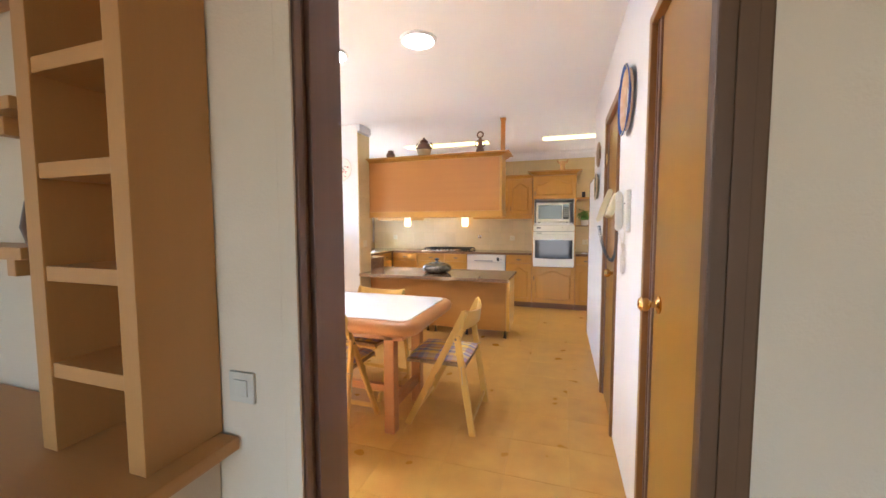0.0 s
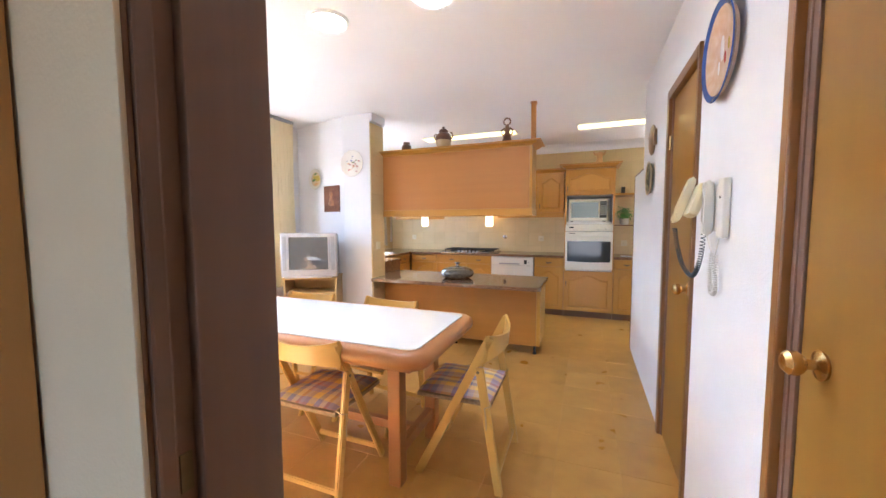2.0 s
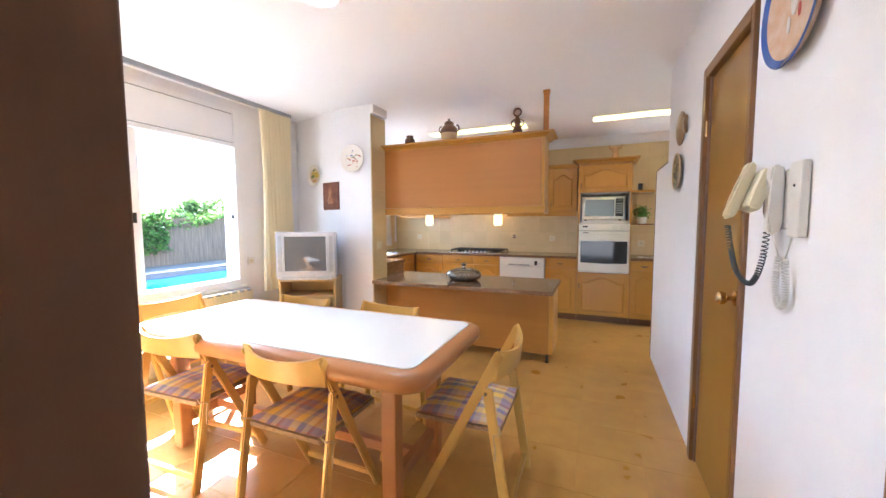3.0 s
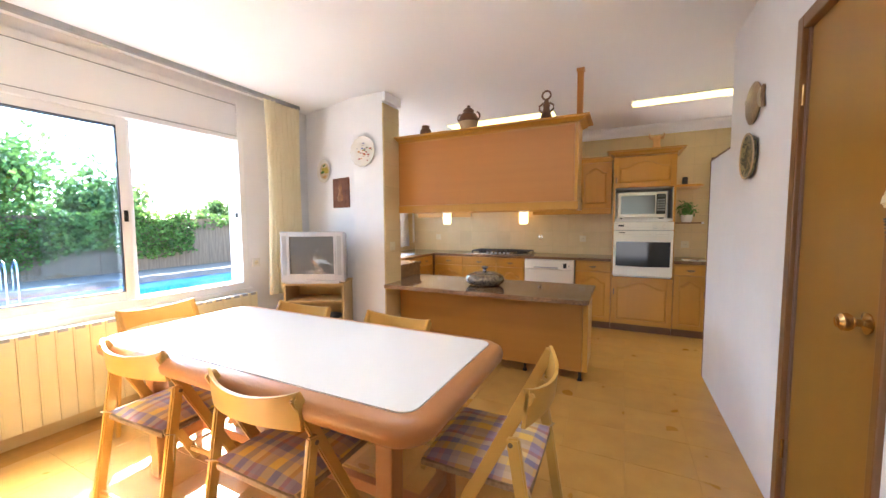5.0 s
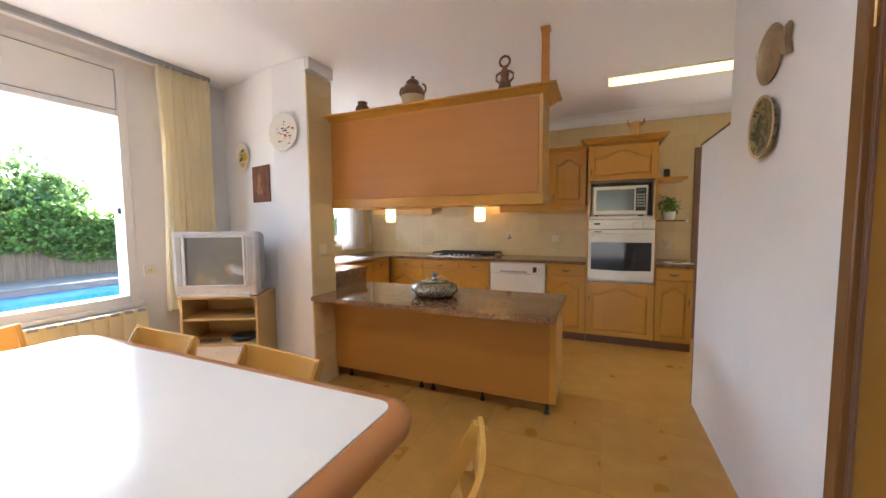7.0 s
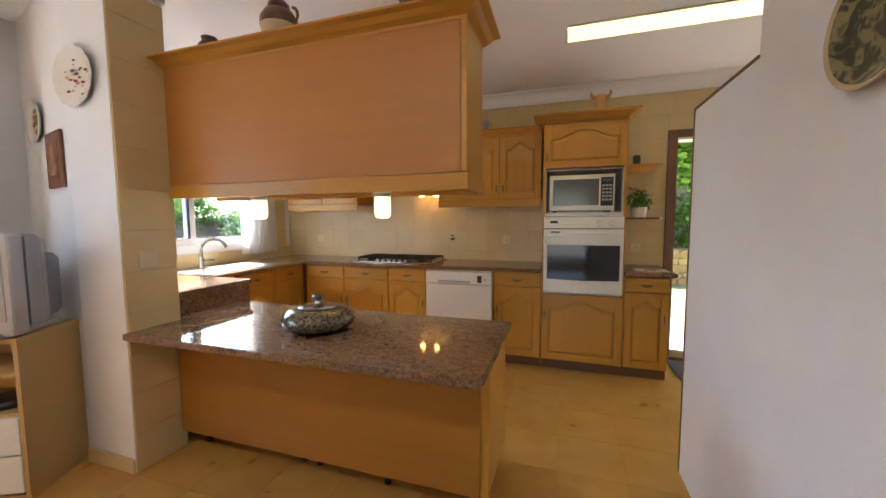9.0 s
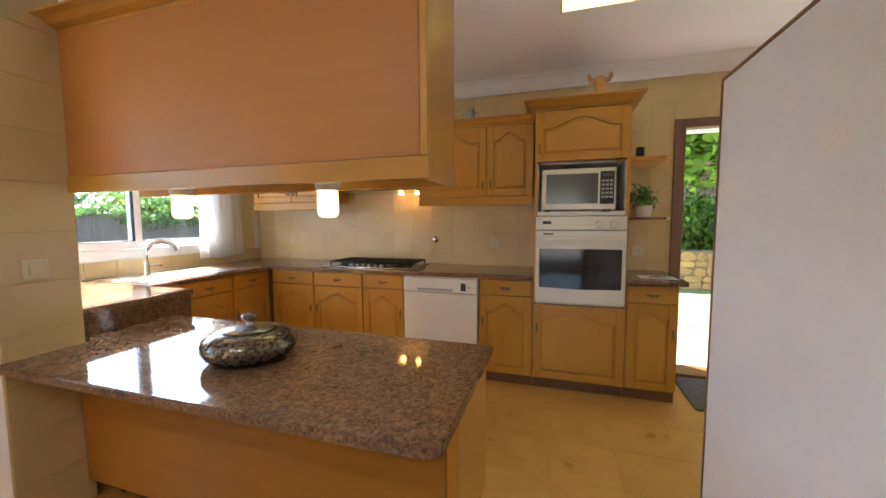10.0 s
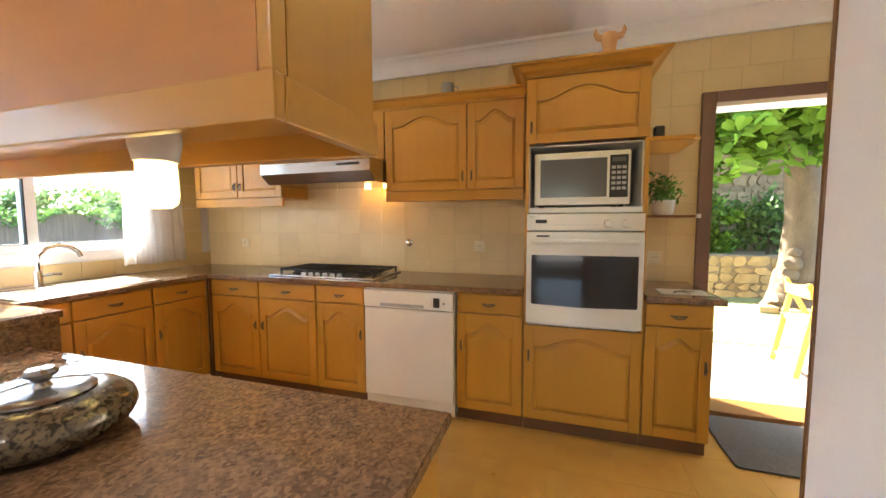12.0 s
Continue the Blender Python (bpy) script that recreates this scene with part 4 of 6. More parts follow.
for x in (-0.08, 0.34):
    for y in (8.0, 8.28):
        part("foot", lathe(bmesh.new(), [(0, 0), (0.014, 0), (0.014, 0.018), (0, 0.018)], (x, y, 1.3335), 10), BLACK, m)

# corner shelves beside the oven housing
s = thing("wall_shelf", "small thick oak wall shelf beside the oven housing", "shelf", (0.62, 8.4, 1.69))
bm = bmesh.new()
prism(bm, [(0.4615, 8.06), (0.70, 8.06), (0.735, 8.10), (0.735, 8.505), (0.4615, 8.505)], 1.69, 1.715, "z", 0.006)
part("board", bm, OAKX, s)
s = thing("wall_shelf", "thin dark wall shelf holding a plant", "shelf", (0.62, 8.4, 1.28))
part("board", boxes((0.4615, 0.745, 8.09, 8.505, 1.276, 1.29), bevel=0.003), DOORF, s)
part("clip", boxes((0.725, 0.745, 8.075, 8.09, 1.272, 1.294)), FRAME, s, "small white clip")

# sink and tap
s = thing("sink", "stainless steel double sink set into the worktop", "sink", (-2.85, 7.2, 0.862))
part("rim", boxes((-3.09, -2.60, 6.90, 6.925, 0.8625, 0.868), (-3.09, -2.60, 7.60, 7.625, 0.8625, 0.868), (-3.09, -3.03, 6.925, 7.60, 0.8625, 0.868), (-2.625, -2.60, 6.925, 7.60, 0.8625, 0.868), (-3.03, -2.625, 7.245, 7.275, 0.8625, 0.868), bevel=0.002), STEEL, s)
part("bowl", boxes((-3.03, -2.625, 6.925, 7.245, 0.8625, 0.864)), STEEL, s)
part("drainer", boxes(*[(-3.02, -2.64, 7.285 + 0.04 * i, 7.30 + 0.04 * i, 0.8625, 0.8665) for i in range(8)], bevel=0.0015), STEEL, s, "ribbed steel drainer")
f = thing("tap", "curved chrome kitchen mixer tap", "tap", (-3.06, 7.2, 0.868))
part("base", lathe(bmesh.new(), [(0, 0), (0.028, 0), (0.028, 0.006), (0.022, 0.02), (0.022, 0.085), (0.016, 0.095), (0, 0.097)], (-3.06, 7.2, 0.868), 18), CHROME, f, "", None, True)
part("spout", tube(bmesh.new(), [(-3.06, 7.2, 0.95)] + [(-3.06 + 0.05 * (1 - math.cos(a)), 7.2 + 0.085 * (1 - math.cos(a)), 1.02 + 0.098 * math.sin(a)) for a in (0, 0.5, 1.0, 1.57, 2.1, 2.6, 2.95)], 0.0135), CHROME, f, "", None, True)
part("lever", tube(bmesh.new(), [(-3.06, 7.22, 0.93), (-3.05, 7.27, 0.935), (-3.03, 7.30, 0.93)], 0.009), CHROME, f, "", None, True)

# ---- island ----
i = thing("island", "kitchen island with a veneered panel front on short black legs", "kitchen island", (-1.15, 6.5, 0))
part("front_panel", boxes((-2.03, -0.325, 6.215, 6.24, 0.10, 0.69), bevel=0.002), PANEL2, i, "plain orange-brown veneered panel")
part("corner_post", boxes((-0.325, -0.285, 6.22, 6.26, 0.10, 0.69), bevel=0.005), OAK, i)
part("end_panel", boxes((-0.312, -0.29, 6.26, 6.70, 0.10, 0.69), bevel=0.002), OAK, i)
part("back_panel", boxes((-2.14, -0.315, 6.68, 6.70, 0.10, 0.69)), OAK, i)
part("bottom", boxes((-2.02, -0.32, 6.245, 6.675, 0.105, 0.12)), OAKX, i)
for x, y in ((-0.345, 6.29), (-0.345, 6.62), (-0.80, 6.31), (-1.20, 6.33), (-1.30, 6.33), (-1.95, 6.31), (-1.2, 6.62), (-1.95, 6.62)):
    part("leg", lathe(bmesh.new(), [(0, 0), (0.019, 0), (0.019, 0.012), (0.012, 0.02), (0.012, 0.105), (0, 0.105)], (x, y, 0), 12), BLACK, i, "short black leg")
bm = bmesh.new()
r = 0.05
prism(bm, [(PX + 0.003, 5.965), (-0.265 - r, 5.965)] + [(-0.265 - r + r * math.cos(a), 5.965 + r + r * math.sin(a)) for a in (-1.2, -0.8, -0.4, 0)] + [(-0.265, 6.735), (-2.14, 6.735), (-2.14, 6.253), (PX + 0.003, 6.253)], 0.693, 0.727, "z", 0.004)
part("worktop", bm, GRAN, i, "polished brown granite top")

# canopy over the island
CX0, CX1, CY0, CY1 = PX + 0.004, -0.385, 6.235, 6.535
c = thing("canopy", "wooden canopy over the island with a moulded crown", "canopy", (-1.2, 6.4, 1.4))
part("front_panel", boxes((CX0, CX1 - 0.026, CY0, CY0 + 0.02, 1.468, 2.062), bevel=0.001), PANEL, c, "reddish-brown veneered front panel")
part("corner_post", boxes((CX1 - 0.024, CX1 + 0.001, CY0 - 0.002, CY0 + 0.03, 1.468, 2.062), bevel=0.004), OAK, c)
part("end_panel", boxes((CX1 - 0.02, CX1, CY0 + 0.032, CY1, 1.468, 2.062), bevel=0.001), OAK, c)
part("back_panel", boxes((CX0, CX1 - 0.022, CY1 - 0.018, CY1 + 0.002, 1.468, 2.062)), OAK, c)
part("top", boxes((CX0, CX1 - 0.022, CY0 + 0.022, CY1 - 0.02, 2.035, 2.055)), OAKX, c)
part("underside", boxes((CX0, CX1 - 0.022, CY0 + 0.022, CY1 - 0.02, 1.455, 1.467)), OAKX, c)
bm = boxes((CX0, CX1 + 0.008, CY0 - 0.008, CY0 + 0.016, 1.397, 1.466), (CX1 - 0.016, CX1 + 0.008, CY0 + 0.016, CY1 + 0.004, 1.397, 1.466), (CX0, CX1 - 0.016, CY1 - 0.02, CY1 + 0.004, 1.397, 1.466), bevel=0.004)
part("lip", bm, OAKX, c, "plain oak band round the bottom")
part("crown", moulding(CX0, CX1, CY0, 2.063, 0.05, 0.085, left=False, back=CY1), OAKX, c, "moulded oak crown")
part("post", boxes((-0.405, -0.36, 6.27, 6.315, 2.1135, CEILING), (-0.412, -0.353, 6.263, 6.322, CEILING - 0.02, CEILING), bevel=0.003), PANEL, c, "square wooden hanging post")
for x in (-1.592, -0.845):
    l = thing("lamp", "small white lamp with a lit opal glass under the canopy", "lamp", (x, 6.392, 1.455), group="lamps under the canopy")
    part("socket", lathe(bmesh.new(), [(0, 0), (0.05, 0), (0.05, -0.03), (0.042, -0.068), (0, -0.068)], (x, 6.392, 1.454), 22), PHONEW, l, "white porcelain socket", None, True)
    part("bulb", lathe(bmesh.new(), [(0, 0), (0.038, 0), (0.040, -0.07), (0.037, -0.09), (0.026, -0.1), (0, -0.102)], (x, 6.392, 1.385), 22), BULB, l, "lit opal glass jar", None, True)


def jar(name, label, at, prof, mat, handles=0, hr=0.03, extra=None):
    t = thing(name, label, "jar", at)
    part("body", lathe(bmesh.new(), prof, at, 24), mat, t, "", None, True)
    for k in range(handles):
        a = math.pi * k
        rr = max(r for r, z in prof)
        zc = next(z for r, z in prof if r == rr)
        pts = [(at[0] + math.cos(a) * (rr * 0.85 + hr * math.sin(q)), at[1], at[2] + zc + 0.045 - hr * math.cos(q) * 1.1) for q in (0.1, 0.7, 1.3, 1.9, 2.5, 3.0)]
        part("handle", tube(bmesh.new(), pts, 0.007), mat, t, "", None, True)
    return t


PZ = 2.1135
jar("pottery_jar", "small brown glazed clay jar on the canopy", (-1.76, 6.28, PZ), [(0, 0), (0.038, 0), (0.055, 0.035), (0.052, 0.06), (0.034, 0.08), (0.038, 0.1), (0.03, 0.1), (0.028, 0.08), (0, 0.07)], CLAY)
j = jar("pottery_jar", "two-handled brown and tan clay jar with a lid", (-1.325, 6.29, PZ), [(0, 0.09), (0.088, 0.085), (0.086, 0.12), (0.065, 0.155), (0.045, 0.165), (0.045, 0.18), (0, 0.18)], CLAY, 2, 0.032)
part("base", lathe(bmesh.new(), [(0, 0), (0.055, 0), (0.078, 0.045), (0.0875, 0.0845), (0, 0.0845)], (-1.325, 6.29, PZ), 24), CLAYT, j, "unglazed tan lower half", None, True)
part("lid", lathe(bmesh.new(), [(0.05, 0.181), (0.048, 0.19), (0.03, 0.205), (0.012, 0.215), (0.014, 0.228), (0, 0.235)], (-1.325, 6.29, PZ), 20), CLAY, j, "", None, True)
j = thing("pottery_figure", "dark clay candlestick jug with looped handles", "pottery", (-0.64, 6.28, PZ))
P = (-0.64, 6.28, PZ)
part("body", lathe(bmesh.new(), [(0, 0), (0.052, 0), (0.05, 0.02), (0.035, 0.075), (0.024, 0.11), (0.03, 0.13), (0.024, 0.15), (0.016, 0.17), (0.014, 0.18), (0, 0.182)], P, 22), CLAY, j, "", None, True)
for sx in (-1, 1):
    part("handle", tube(bmesh.new(), [(P[0] + sx * 0.03, P[1], PZ + 0.075), (P[0] + sx * 0.056, P[1], PZ + 0.10), (P[0] + sx * 0.056, P[1], PZ + 0.13), (P[0] + sx * 0.025, P[1], PZ + 0.15)], 0.008), CLAY, j, "", None, True)
part("ring", tube(bmesh.new(), [(P[0] + 0.034 * math.sin(a), P[1], PZ + 0.212 - 0.034 * math.cos(a)) for a in (0, 0.6, 1.2, 1.8, 2.4, 3.0, 3.6, 4.2, 4.8, 5.4, 6.0)], 0.008), CLAY, j, "", None, True)

# tureen on the island
p = thing("lidded_pot", "squat mottled silver pot with a lid on the island", "pot", (-1.182, 6.33, 0.727))
part("bowl", lathe(bmesh.new(), [(0, 0), (0.10, 0.0), (0.140, 0.008), (0.166, 0.026), (0.177, 0.048), (0.178, 0.062), (0.170, 0.084), (0.148, 0.102), (0.118, 0.112), (0, 0.112)], (-1.182, 6.33, 0.7275), 40), POTM, p, "", None, True)
part("lid", lathe(bmesh.new(), [(0, 0), (0.096, 0), (0.1, 0.004), (0.095, 0.008), (0.065, 0.012), (0.03, 0.018), (0, 0.019)], (-1.182, 6.33, 0.840), 32), POTL, p, "flat pewter lid", None, True)
part("knob", lathe(bmesh.new(), [(0.022, 0), (0.017, 0.006), (0.014, 0.014), (0.02, 0.022), (0.03, 0.03), (0.032, 0.037), (0.024, 0.046), (0, 0.049)], (-1.182, 6.33, 0.857), 20), POTL, p, "", None, True)

# ---- dining table ----
t = thing("dining_table", "dining table with a white laminate top and rounded wooden rim", "table", (-1.43, 4.39, 0))
TX0_, TX1_, TY0, TY1 = -2.36, -0.515, 3.965, 4.805


def rounded(x0, x1, y0, y1, r, n=7):
    pts = []
    for cx, cy, a0 in ((x1 - r, y0 + r, -90), (x1 - r, y1 - r, 0), (x0 + r, y1 - r, 90), (x0 + r, y0 + r, 180)):
        pts += [(cx + r * math.cos(radians(a0 + 90 * k / n)), cy + r * math.sin(radians(a0 + 90 * k / n))) for k in range(n + 1)]
    return pts


bm = bmesh.new()
prev = None
rings = []
for ins, z in ((0.075, 0.745), (0.06, 0.7545), (0.03, 0.751), (0.008, 0.738), (0.0, 0.718), (0.004, 0.692), (0.022, 0.672), (0.06, 0.668)):
    rings.append([bm.verts.new((x, y, z)) for x, y in rounded(TX0_ + ins, TX1_ - ins, TY0 + ins, TY1 - ins, 0.12 - ins * 0.9)])
for a, b in zip(rings, rings[1:]):
    for k in range(len(a)):
        bm.faces.new((a[k], a[(k + 1) % len(a)], b[(k + 1) % len(a)], b[k]))
bm.faces.new(rings[-1])
bm.faces.new(rings[0][::-1])
part("rim", bm, TABLEW, t, "rounded reddish-brown wooden rim", None, True)
bm = bmesh.new()
prism(bm, rounded(TX0_ + 0.066, TX1_ - 0.066, TY0 + 0.066, TY1 - 0.066, 0.05), 0.7465, 0.756, "z")
part("tabletop", bm, LAMI, t, "glossy white laminate top")
part("apron", boxes((-2.2, -0.66, 4.13, 4.15, 0.60, 0.668), (-2.2, -0.66, 4.62, 4.64, 0.60, 0.668), (-2.2, -2.18, 4.15, 4.62, 0.60, 0.668), (-0.68, -0.66, 4.15, 4.62, 0.60, 0.668)), TABLEW, t)
for x in (-2.18, -0.75):
    for y in (4.165, 4.605):
        part("leg", boxes((x - 0.035, x + 0.035, y - 0.035, y + 0.035, 0, 0.667), bevel=0.008), TABLEZ, t)
    part("stretcher", boxes((x - 0.02, x + 0.02, 4.19, 4.58, 0.14, 0.20), bevel=0.005), TABLEW, t)
part("stretcher", boxes((-2.17, -0.76, 4.365, 4.405, 0.145, 0.195), bevel=0.005), TABLEW, t)


# ---- folding chairs ----
def bar(bm, a, b, w, d, side=Vector((1, 0, 0))):
    """A flat bar from a to b, w across side, d deep."""
    a, b = Vector(a), Vector(b)
    u = (b - a).normalized()
    v = u.cross(side).normalized()
    vs = [bm.verts.new(p + side * (w / 2 * i) + v * (d / 2 * k)) for p in (a, b) for i in (-1, 1) for k in (-1, 1)]
    fs = [bm.faces.new([vs[i] for i in f]) for f in ((0, 1, 3, 2), (4, 6, 7, 5), (0, 4, 5, 1), (2, 3, 7, 6), (0, 2, 6, 4), (1, 5, 7, 3))]
    bmesh.ops.recalc_face_normals(bm, faces=fs)
    bmesh.ops.bevel(bm, geom=list({e for f in fs for e in f.edges}), offset=0.005, segments=2, affect="EDGES")
    return bm


def folding_chair(cushion=True):
    c = thing("folding_chair", "light beech folding chair with a plaid cushion", "chair", (0, 0, 0), group="chairs round the table")
    w = 0.232
    for s in (-1, 1):
        part("long_leg", bar(bmesh.new(), (s * (w - 0.022), -0.172, 0.772), (s * (w - 0.022), 0.215, 0.0), 0.02, 0.042), BEECH, c)
        part("short_leg", bar(bmesh.new(), (s * w, -0.125, 0.625), (s * w, -0.225, 0.0), 0.022, 0.042), BEECH, c)
        part("bolt", lathe(bmesh.new(), [(0, 0), (0.008, 0), (0.007, 0.004), (0, 0.005)], seg=10), PEWTER, c, "", Matrix.Translation((s * (w + 0.011), -0.12, 0.605)) @ Matrix.Rotation(radians(90 * s), 4, "Y"))
    # bent backrest
    bm = bmesh.new()
    n = 14
    rows = []
    for k in range(n + 1):
        u = -1 + 2 * k / n
        y = -0.165 - 0.055 * (1 - u * u)
        dip = 0.030 * (1 - u * u) ** 0.8
        zt, zb = 0.785 - dip, 0.655 + 0.012 * (1 - u * u)
        lean = 0.035
        rows.append([bm.verts.new((u * (w - 0.012), y - lean * (zt - 0.7) * 3, zt)), bm.verts.new((u * (w - 0.012), y + 0.013 - lean * (zt - 0.7) * 3, zt)), bm.verts.new((u * (w - 0.012), y + 0.013 + lean * (0.7 - zb) * 3, zb)), bm.verts.new((u * (w - 0.012), y + lean * (0.7 - zb) * 3, zb))])
    for a, b in zip(rows, rows[1:]):
        for q in range(4):
            bm.faces.new((a[q], a[(q + 1) % 4], b[(q + 1) % 4], b[q]))
    bm.faces.new(rows[0])
    bm.faces.new(rows[-1][::-1])
    part("backrest", bm, BEECHX, c, "bent beech backrest", None, True)
    part("stretcher", bar(bmesh.new(), (-w + 0.012, -0.211, 0.08), (w - 0.012, -0.211, 0.08), 0.018, 0.032, Vector((0, 1, 0))), BEECHX, c)
    part("stretcher", bar(bmesh.new(), (-w + 0.03, 0.177, 0.075), (w - 0.03, 0.177, 0.075), 0.018, 0.032, Vector((0, 1, 0))), BEECHX, c)
    part("seat", boxes((-w + 0.036, w - 0.036, -0.175, 0.225, 0.415, 0.437), bevel=0.006), ROPE, c, "woven rope seat")
    part("seat_rail", boxes((-w + 0.034, w - 0.034, 0.205, 0.225, 0.40, 0.4145), bevel=0.004), BEECHX, c)
    if cushion:
        bm = bmesh.new()
        g = 10
        top = [[None] * (g + 1) for _ in range(g + 1)]
        bot = [[None] * (g + 1) for _ in range(g + 1)]
        for a in range(g + 1):
            for b in range(g + 1):
                u, v = -1 + 2 * a / g, -1 + 2 * b / g
                puff = ((1 - u ** 4) * (1 - v ** 4)) ** 0.6
                x, y = u * (w - 0.028) * (1 - 0.03 * v * v), 0.022 + v * 0.20 * (1 - 0.03 * u * u)
                dent = 0.004 * math.sin(7 * u) * math.sin(6 * v)
                top[a][b] = bm.verts.new((x, y, 0.449 + 0.022 * puff + dent * puff))
                bot[a][b] = bm.verts.new((x, y, 0.4485 - 0.011 * puff))
        for a in range(g):
            for b in range(g):
                bm.faces.new((top[a][b], top[a + 1][b], top[a + 1][b + 1], top[a][b + 1]))
                bm.faces.new((bot[a][b], bot[a][b + 1], bot[a + 1][b + 1], bot[a + 1][b]))
        edge = [(a, 0) for a in range(g)] + [(g, b) for b in range(g)] + [(a, g) for a in range(g, 0, -1)] + [(0, b) for b in range(g, 0, -1)]
        for (a, b), (a2, b2) in zip(edge, edge[1:] + edge[:1]):
            bm.faces.new((top[a][b], bot[a][b], bot[a2][b2], top[a2][b2]))
        cu = part("cushion", bm, PLAID, c, "plaid cushion in lilac, blue and ochre", None, True)
        for s in (-1, 1):
            part("tie", tube(bmesh.new(), [(s * (w - 0.04), -0.165, 0.445), (s * (w + 0.004), -0.185, 0.445), (s * (w + 0.016), -0.155, 0.435), (s * (w + 0.014), -0.16, 0.39), (s * (w + 0.018), -0.165, 0.33)], 0.0035, 6), CORD, cu, "knotted cord tie")
    return c


def put(x, y, turn):
    return pose(x, y, 0, 0, 0, turn)


first = folding_chair()
first.matrix_basis = put(-1.153, 4.12, 0)
copy_thing(first, put(-1.945, 4.13, 3))
copy_thing(first, put(-0.478, 4.49, 91))
copy_thing(first, put(-1.90, 4.71, 180))
copy_thing(first, put(-1.20, 4.715, 175))
copy_thing(first, put(-2.585, 4.46, -90))
out_chair = copy_thing(first, pose(2.15, 9.62, -0.03, 0, 0, -97))
out_chair["label"] = "light wooden folding chair on the sunny terrace"
out_chair["group"] = "garden chairs"

# ---- television corner ----
TVM = Matrix.Translation((-2.546, 5.587, 0)) @ Matrix.Rotation(radians(27), 4, "Z")
t = thing("tv_cabinet", "pale wooden television cabinet with two white drawers", "cabinet", (-2.546, 5.587, 0))
W = 0.27
part("side_panel", boxes((-W, -W + 0.018, 0, 0.335, 0.03, 0.742)), PINE, t, "", TVM)
part("side_panel", boxes((W - 0.018, W, 0, 0.335, 0.03, 0.742)), PINE, t, "", TVM)
part("top", boxes((-W - 0.006, W + 0.006, -0.008, 0.337, 0.7425, 0.762), bevel=0.004), PINE, t, "", TVM)
part("back", boxes((-W + 0.018, W - 0.018, 0.32, 0.332, 0.03, 0.742)), PINE, t, "", TVM)
part("shelf", boxes((-W + 0.018, W - 0.018, 0.006, 0.319, 0.585, 0.60)), PINE, t, "", TVM)
part("shelf", boxes((-W + 0.018, W - 0.018, 0.006, 0.319, 0.40, 0.415)), PINE, t, "", TVM)
part("plinth", boxes((-W, W, 0.004, 0.335, 0, 0.029)), PINE, t, "", TVM)
for z in (0.045, 0.225):
    d = part("drawer", boxes((-W + 0.02, W - 0.02, -0.004, 0.014, z, z + 0.172), bevel=0.004), ENAMEL, t, "white drawer front", TVM)
    part("handle", tube(bmesh.new(), [(-0.03, -0.004, z + 0.13), (-0.022, -0.018, z + 0.125), (0.022, -0.018, z + 0.125), (0.03, -0.004, z + 0.13)], 0.004), FRAME, d, "small white handle", TVM, True)
whole("gadget", lathe(bmesh.new(), [(0, 0), (0.075, 0), (0.092, 0.012), (0.095, 0.024), (0.086, 0.036), (0.05, 0.044), (0, 0.046)], (0.12, 0.12, 0.4155), 28), BLACK, "round black device on the cabinet shelf", "device", TVM, True)
whole("remote_control", boxes((-0.19, -0.02, 0.05, 0.09, 0.4155, 0.435), bevel=0.006), BLACK, "black remote control on the cabinet shelf", "remote", TVM @ pose(0, 0, 0, 0, 0, 8), True)
v = thing("television", "silver tube television standing on the cabinet", "television", (-2.546, 5.587, 0.762))
part("front", boxes((-0.282, 0.282, -0.02, 0.06, 0.772, 1.228), bevel=0.014), SILVER, v, "", TVM)
bm = bmesh.new()
rs = [[bm.verts.new((sx * hw, y, z)) for sx, z in ((-1, z0), (1, z0), (1, z1), (-1, z1))] for hw, y, z0, z1 in
      ((0.276, 0.061, 0.792, 1.222), (0.272, 0.15, 0.795, 1.218), (0.245, 0.21, 0.80, 1.185), (0.215, 0.225, 0.805, 1.13), (0.205, 0.33, 0.81, 1.115), (0.18, 0.365, 0.83, 1.08))]
for p, q in zip(rs, rs[1:]):
    for k in range(4):
        bm.faces.new((p[k], p[(k + 1) % 4], q[(k + 1) % 4], q[k]))
bm.faces.new(rs[0])
bm.faces.new(rs[-1][::-1])
bmesh.ops.bevel(bm, geom=bm.edges[:], offset=0.012, segments=2, affect="EDGES")
part("housing", bm, SILVERD, v, "grey plastic housing", TVM)
bm = bmesh.new()
n = 10
g = [[bm.verts.new((-0.195 + 0.39 * i / n, -0.0215 - 0.012 * (1 - (2 * i / n - 1) ** 2) * (1 - (2 * j / n - 1) ** 2), 0.85 + 0.335 * j / n)) for j in range(n + 1)] for i in range(n + 1)]
for i in range(n):
    for j in range(n):
        bm.faces.new((g[i][j], g[i + 1][j], g[i + 1][j + 1], g[i][j + 1]))
part("screen", bm, SCREEN, v, "dark curved glass screen", TVM, True)
part("bezel", boxes((-0.212, -0.195, -0.03, -0.019, 0.835, 1.20), (0.195, 0.212, -0.03, -0.019, 0.835, 1.20), (-0.195, 0.195, -0.03, -0.019, 0.835, 0.85), (-0.195, 0.195, -0.03, -0.019, 1.185, 1.20), bevel=0.003), SILVER, v, "", TVM)
for s in (-1, 1):
    part("speaker", boxes((s * 0.242 - 0.018, s * 0.242 + 0.018, -0.0235, -0.019, 0.84, 1.19), bevel=0.002), SILVERD, v, "ribbed grey speaker grille", TVM)
part("foot", boxes((-0.24, 0.24, -0.035, 0.28, 0.7625, 0.79), bevel=0.006), SILVER, v, "", TVM)
